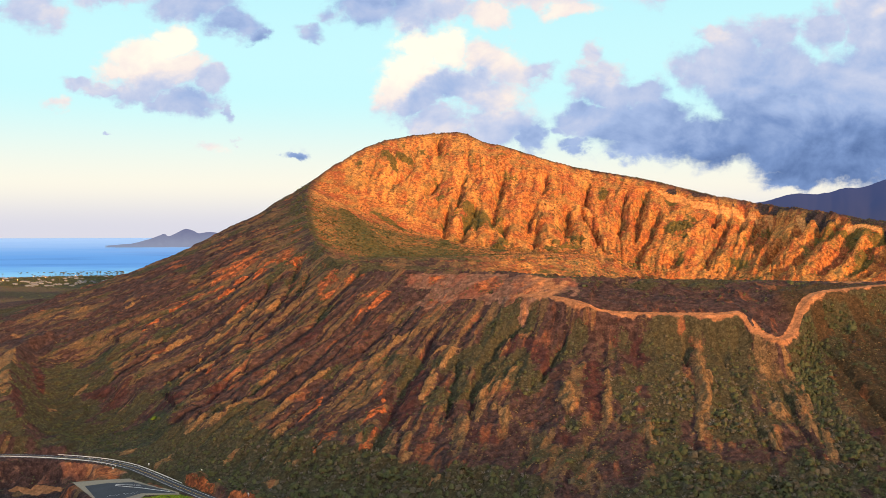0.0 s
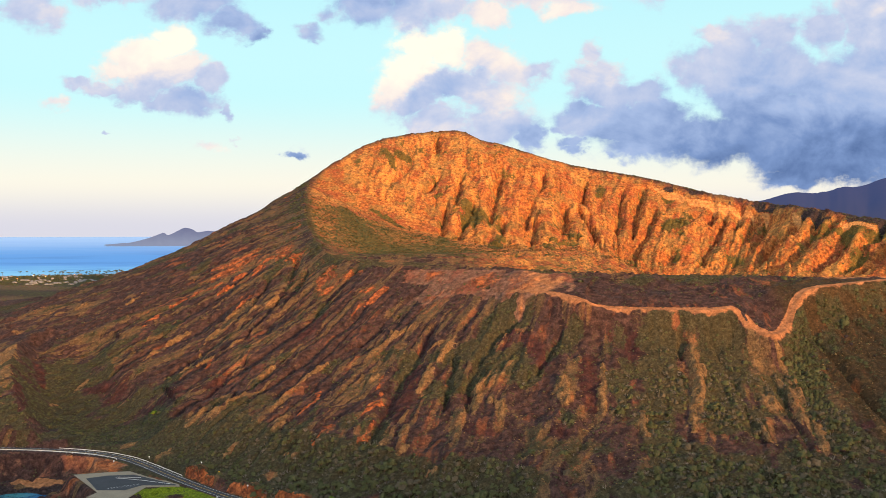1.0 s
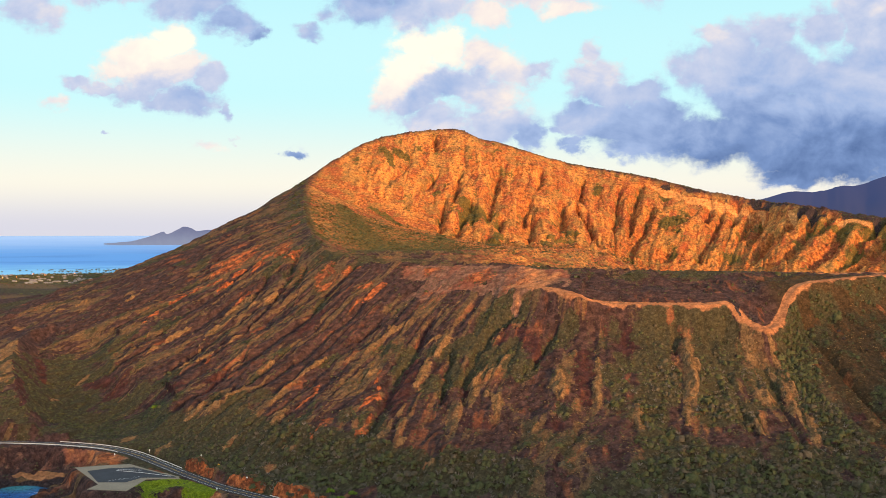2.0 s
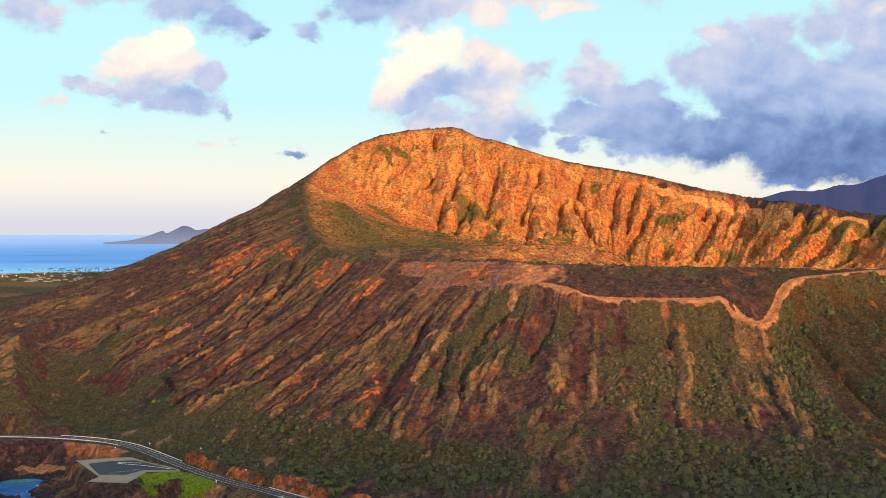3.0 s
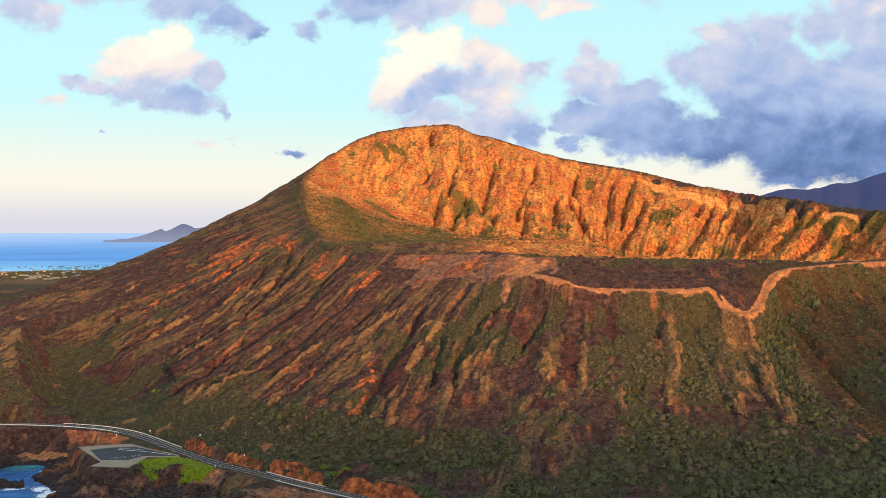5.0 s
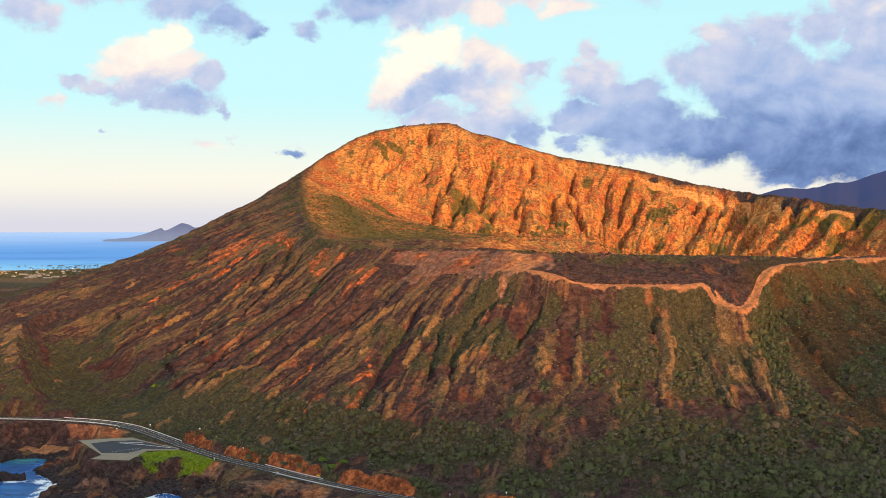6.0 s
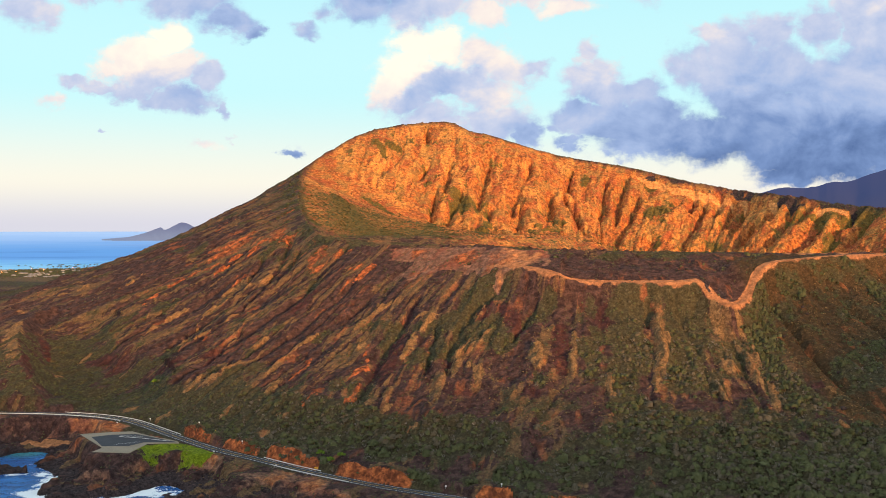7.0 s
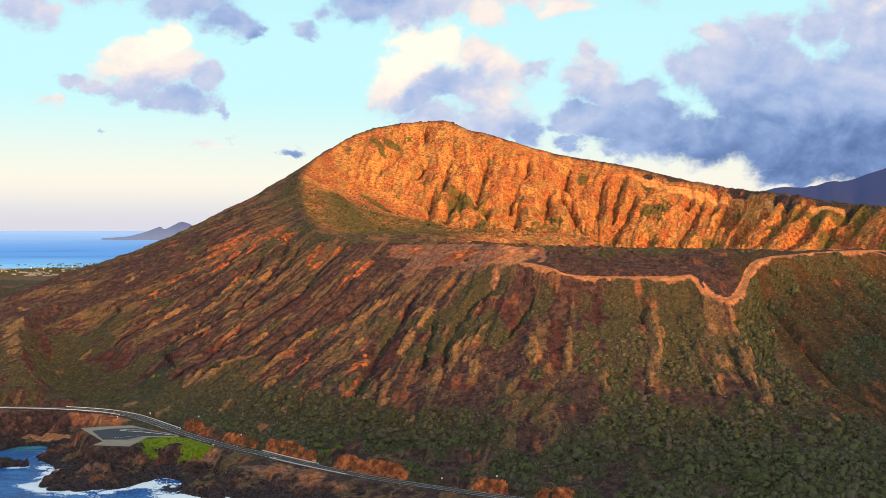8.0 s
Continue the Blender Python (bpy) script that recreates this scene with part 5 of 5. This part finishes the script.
p = strew(9000, -300, 430, 520, 860, 3, lambda c, g, r: c[:, 2] > 0.45 + 0.6 * r)
scatter("scrub", p, (rs.gamma(5, 0.30, len(p[0])) + 0.5) * np.interp(p[1], [560, 700, 770], [1.35, 0.8, 0.5]), dome, MAT["grey_scrub"], "grey-brown leafless thorn scrub on the lower slopes", 4)
p = strew(30000, -430, 430, 600, 1150, 5, lambda c, g, r: (c[:, 2] < 0.6) & (g[:, 0] + 0.3 * r > 0.62) & (c[:, 0] < 0.4))
scatter("grass_tufts", p, rs.uniform(0.5, 1.3, len(p[0])), tufty, MAT["tuft"], "dry straw-coloured grass tufts on the ribs", 6)
p = strew(32000, -430, 430, 560, 1150, 25, lambda c, g, r: (c[:, 0] < 0.4) & (r < 0.62))
scatter("scrub", p, rs.gamma(4, 0.15, len(p[0])) + 0.3, [clump(6, 0.8, s + 60, 0.5) for s in range(4)], MAT["scrub"], "low dark bushes dotted over the flanks", 26)
p = strew(30000, -230, 660, 1050, 1690, 7, lambda c, g, r: (c[:, 2] > 0.25 + 0.6 * r))
scatter("scrub", p, rs.gamma(5, 0.32, len(p[0])) + 0.5, tufty, MAT["scrub"], "sparse green bushes on the crater wall", 8)
p = strew(26000, -230, 660, 1150, 1690, 27, lambda c, g, r: (c[:, 0] < 0.4) & (r < 0.55))
scatter("scrub", p, rs.gamma(4, 0.22, len(p[0])) + 0.4, [clump(5, 0.8, s + 80, 0.5) for s in range(4)], MAT["wall_scrub"], "small brown bushes dotted over the crater wall", 28)
p = strew(9000, -420, 430, 800, 1060, 9, lambda c, g, r: (c[:, 2] > 0.2 + 0.7 * r))
scatter("scrub", p, rs.gamma(5, 0.26, len(p[0])) + 0.4, tufty, MAT["scrub"], "small bushes below the near crest", 10)

p = strew(9000, 255, 440, 690, 835, 29, lambda c, g, r: (c[:, 0] < 0.3) & (c[:, 2] > 0.38 + 0.9 * r))
scatter("scrub", p, rs.gamma(5, 0.26, len(p[0])) + 0.5, dome, MAT["scrub"], "dark green scrub thick below the notch in the crest", 30)


def bare_bush(seed):
    """The forked grey limbs of a leafless bush of radius 1: corners and quads."""
    r = np.random.RandomState(seed)
    pts, faces = [], []

    def limb(foot, way, length, thick, depth):
        tip = foot + way * length
        side = np.cross(way, (0.3, -1.0, 0.2))
        side /= np.linalg.norm(side) + 1e-9
        for across in (side, np.cross(way, side)):
            n = len(pts)
            pts.extend([foot - across * thick, foot + across * thick, tip + across * thick * 0.45, tip - across * thick * 0.45])
            faces.append((n, n + 1, n + 2, n + 3))
        if depth:
            for _ in range(3):
                turned = way + r.normal(size=3) * 0.55 + np.array([0, 0, 0.12])
                limb(foot + way * length * r.uniform(0.6, 1.0), turned / np.linalg.norm(turned), length * r.uniform(0.55, 0.85), thick * 0.55, depth - 1)

    for i in range(4):
        a = i * 1.57 + r.uniform(-0.5, 0.5)
        way = np.array([math.cos(a) * 0.7, math.sin(a) * 0.7, 0.8])
        limb(np.zeros(3), way / np.linalg.norm(way), 0.5, 0.055, 2)
    return np.array(pts), np.array(faces)


p = strew(5200, -140, 430, 530, 730, 33, lambda c, g, r: (c[:, 0] < 0.3) & (c[:, 2] > 0.5 + 0.5 * r) & (r < 0.3))
scatter("bare_thorn_scrub", p, rs.uniform(1.6, 3.4, len(p[0])), [bare_bush(s) for s in range(5)], MAT["twig"], "pale grey leafless thorn bushes among the green scrub", 34)


# ---- boulders ----
def boulder(seed):
    """A broken block of rock of radius 1 on its base."""
    r = np.random.RandomState(seed)
    bm = bmesh.new()
    bmesh.ops.create_icosphere(bm, subdivisions=2, radius=1.0)
    faces = r.normal(size=(9, 3))
    faces /= np.linalg.norm(faces, axis=1)[:, None]
    for v in bm.verts:
        p = np.array(v.co)
        for n in faces:
            p = p - n * max(0.0, float(p @ n) - 0.72)
        v.co = Vector(p * (1.15, 0.9, 0.8)) + Vector((0, 0, 0.25))
    return part("boulder", bm, MAT["lava_block"])


BOULDERS = [(353, 720, 2.2), (333, 743, 1.6), (293, 662, 2.4), (321, 767, 1.5), (321, 757, 1.8), (268, 642, 1.5), (319, 687, 1.3), (224, 797, 1.2), (231, 798, 1.4), (216, 810, 0.9), (294, 734, 1.6), (287, 745, 1.2), (244, 682, 1.4), (263, 671, 1.6), (303, 639, 1.8), (260, 555, 2.2)]
blocks = [tagged(boulder(s), "dark broken block of volcanic rock on the slope", "boulder", "boulders on the slopes") for s in range(3)]
for n, (x, y, size) in enumerate(BOULDERS):
    m = pose(x, y, float(height_at(x, y)), 0, 0, n * 67) @ Matrix.Scale(0.75 * size, 4)
    if n < 3:
        blocks[n].matrix_world = m
    else:
        copy_thing(blocks[n % 3], m)


# ---- trees ----
def tree(name, tall, wide, mat, seed, label):
    r = random.Random(seed)
    ob = base_empty(name, 0, 0, 0)
    tagged(ob, label, "tree", "trees on the lower slope")
    bm = bmesh.new()
    for i in range(5):
        a, lean = i * 1.26 + r.uniform(-0.4, 0.4), 0.0 if i == 0 else r.uniform(0.5, 0.9)
        top = Vector((math.cos(a) * lean * wide * 0.6, math.sin(a) * lean * wide * 0.6, tall * r.uniform(0.62, 0.85)))
        foot = Vector((0, 0, -0.3 if i == 0 else tall * 0.22))
        m = Matrix.Translation((foot + top) / 2) @ (top - foot).to_track_quat("Z", "Y").to_matrix().to_4x4()
        w = 0.22 if i == 0 else 0.11
        bmesh.ops.create_cone(bm, cap_ends=True, segments=6, radius1=w, radius2=w * 0.35, depth=(top - foot).length, matrix=m)
    part("trunk", bm, MAT["bark"], ob)
    pts, faces, count = [], [], 0
    for i in range(7):
        a, q = r.uniform(0, 6.28), r.uniform(0.15, 0.62)
        form, quads_ = mound(seed * 11 + i, 18, 0.85)
        pts.append(form * (wide * r.uniform(0.36, 0.55)) + np.array([math.cos(a) * q * wide, math.sin(a) * q * wide, tall * r.uniform(0.42, 0.68)]))
        faces.append(quads_ + count)
        count += len(form)
    mesh = sheet("crown", np.concatenate(pts).astype(np.float32), np.concatenate(faces))
    mesh.polygons.foreach_set("use_smooth", np.ones(len(mesh.polygons), bool))
    link_mesh("crown", mesh, mat, ob)
    return ob


kinds = [tree("tree", 4.6, 2.9, MAT["scrub"], 1, "spreading olive-green thorn tree among scrub"), tree("tree", 4.0, 2.5, MAT["scrub"], 2, "spreading olive-green thorn tree among scrub"),
         tree("tree", 4.4, 3.0, MAT["grey_scrub"], 3, "grey half-bare thorn tree among scrub"), tree("tree", 5.0, 3.3, MAT["scrub"], 4, "tall dark thorn tree in dense scrub")]
p = strew(2500, -150, 330, 540, 690, 21, lambda c, g, r: (c[:, 2] > 0.8) & (r < 0.16))
spots = list(zip(*p))[:150]
for n, (x, y, z) in enumerate(spots):
    source = kinds[n % 4]
    m = pose(x, y, z, 0, 0, n * 73 % 360)
    if n < 4:
        source.matrix_world = m
    else:
        copy_thing(source, m)
fresh = tree("tree", 4.8, 3.6, MAT["bright"], 9, "bright green leafy tree beside darker scrub")
for n, (x, y) in enumerate(((-62, 622), (-55, 628), (-247, 835), (-70, 628))):
    m = pose(x, y, float(height_at(x, y)), 0, 0, n * 100)
    if n == 0:
        fresh.matrix_world = m
    else:
        copy_thing(fresh, m)


# ---- the far town ----
def house(seed):
    r = random.Random(seed)
    ob = base_empty("house", 0, 0, 0)
    tagged(ob, "low pale house with a hipped roof in the far town", "house", "houses of the far town")
    sx_, sy_, h = r.uniform(9, 16), r.uniform(8, 11), r.uniform(3.0, 4.4)
    bm = bmesh.new()
    box(bm, sx_, sy_, h + 1, Matrix.Translation((0, 0, (h - 1) / 2)))
    part("wall", bm, MAT["wall_paint"], ob)
    bm = bmesh.new()
    e = 0.8
    low = [bm.verts.new((a * (sx_ / 2 + e), b * (sy_ / 2 + e), h)) for a, b in ((-1, -1), (1, -1), (1, 1), (-1, 1))]
    top = [bm.verts.new((-sx_ / 5, 0, h + 2.6)), bm.verts.new((sx_ / 5, 0, h + 2.6))]
    for f in ((0, 1, 5, 4), (1, 2, 5), (2, 3, 4, 5), (3, 0, 4), (3, 2, 1, 0)):
        bm.faces.new([(low + top)[i] for i in f])
    part("roof", bm, MAT["roof"], ob)
    for a in (-0.28, 0.28):
        bm = bmesh.new()
        box(bm, 2.0, 0.2, 1.3, Matrix.Translation((a * sx_, -sy_ / 2 - 0.05, h * 0.5)))
        part("window", bm, MAT["dark_stone"], ob)
    return ob


def palm(seed):
    r = random.Random(seed)
    ob = base_empty("palm_tree", 0, 0, 0)
    tagged(ob, "tall coconut palm by the far shore", "palm tree", "palms along the far shore")
    tall = r.uniform(11, 18)
    bm = bmesh.new()
    bmesh.ops.create_cone(bm, cap_ends=True, segments=6, radius1=0.45, radius2=0.25, depth=tall, matrix=Matrix.Translation((0, 0, tall / 2)))
    part("trunk", bm, MAT["bark"], ob)
    bm = bmesh.new()
    for i in range(13):
        a, droop = i * 0.484, r.uniform(-0.5, 0.5)
        pts = []
        for j in range(5):
            t = j / 4
            d, zz, w = t * 5.0, tall + 1.8 * t * (1 + droop) - 4.2 * t * t, 1.5 * math.sin(0.4 + t * 2.6)
            pts.append((Vector((math.cos(a) * d - math.sin(a) * w, math.sin(a) * d + math.cos(a) * w, zz)),
                        Vector((math.cos(a) * d + math.sin(a) * w, math.sin(a) * d - math.cos(a) * w, zz - 0.4))))
        vs = [(bm.verts.new(p0), bm.verts.new(p1)) for p0, p1 in pts]
        for u0, u1 in zip(vs, vs[1:]):
            bm.faces.new((u0[0], u0[1], u1[1], u1[0]))
    part("crown", bm, MAT["scrub"], ob)
    return ob


rt = random.Random(31)
homes, palms = [house(i) for i in range(4)], [palm(i) for i in range(3)]
for n in range(120):
    a, d = (radians(rt.uniform(-27, -14.5)), rt.uniform(3400, 4250)) if n % 3 else (radians(rt.uniform(-23, -15.5)), rt.uniform(3350, 3850))
    x, y = d * math.tan(a), d
    m = pose(x, y, float(height_at(x, y)), 0, 0, rt.uniform(-30, 30))
    if n < 4:
        homes[n].matrix_world = m
    else:
        copy_thing(homes[n % 4], m)
for n in range(290):
    a, d = radians(rt.uniform(-25.5, -18)), rt.uniform(4180, 4400) if n % 5 else rt.uniform(3500, 4300)
    x, y = d * math.tan(a), d
    m = pose(x, y, float(height_at(x, y)), 0, 0, rt.uniform(0, 360))
    if n < 3:
        palms[n].matrix_world = m
    else:
        copy_thing(palms[n % 3], m)
wood = [clump(16, 0.7, s + 90, 0.42) for s in range(4)]
aa, dd = np.radians(rs.uniform(-28, -13, 4800)), 1900 + 2480 * rs.rand(4800) ** 0.35
wxx, wyy = dd * np.tan(aa), dd
scatter("far_trees", (wxx, wyy, height_at(wxx, wyy)), np.interp(dd, [1900, 3300, 4400], [2.6, 5.5, 8.5]) * rs.uniform(0.6, 1.2, 4800), wood, MAT["scrub"], "dark trees across the far flats", 12)


MAT["lamp_glow"].node_tree.nodes["Principled BSDF"].inputs["Emission Color"].default_value = (1.0, 0.30, 0.06, 1)
MAT["lamp_glow"].node_tree.nodes["Principled BSDF"].inputs["Emission Strength"].default_value = 3.0


# ---- lamps still lit in the town ----
def street_lamp(x, y):
    ob = base_empty("street_lamp", x, y, float(height_at(x, y)))
    tagged(ob, "tall street lamp still glowing amber at dawn", "street lamp", "lit lamps of the far town")
    bm = bmesh.new()
    bmesh.ops.create_cone(bm, cap_ends=True, segments=8, radius1=0.16, radius2=0.09, depth=12.5, matrix=Matrix.Translation((0, 0, 5.75)))
    part("pole", bm, MAT["metal"], ob)
    bm = bmesh.new()
    box(bm, 0.12, 2.4, 0.12, Matrix.Translation((0, -1.2, 11.9)))
    part("arm", bm, MAT["metal"], ob)
    bm = bmesh.new()
    bmesh.ops.create_icosphere(bm, subdivisions=2, radius=1.5, matrix=Matrix.Translation((0, -2.4, 11.8)))
    part("globe", bm, MAT["lamp_glow"], ob, "amber glowing globe")
    return ob


for a, d in ((-22.6, 3960), (-22.0, 3850), (-24.1, 3640), (-24.5, 3620), (-20.5, 4020), (-23.4, 3700)):
    street_lamp(d * math.tan(radians(a)), d)
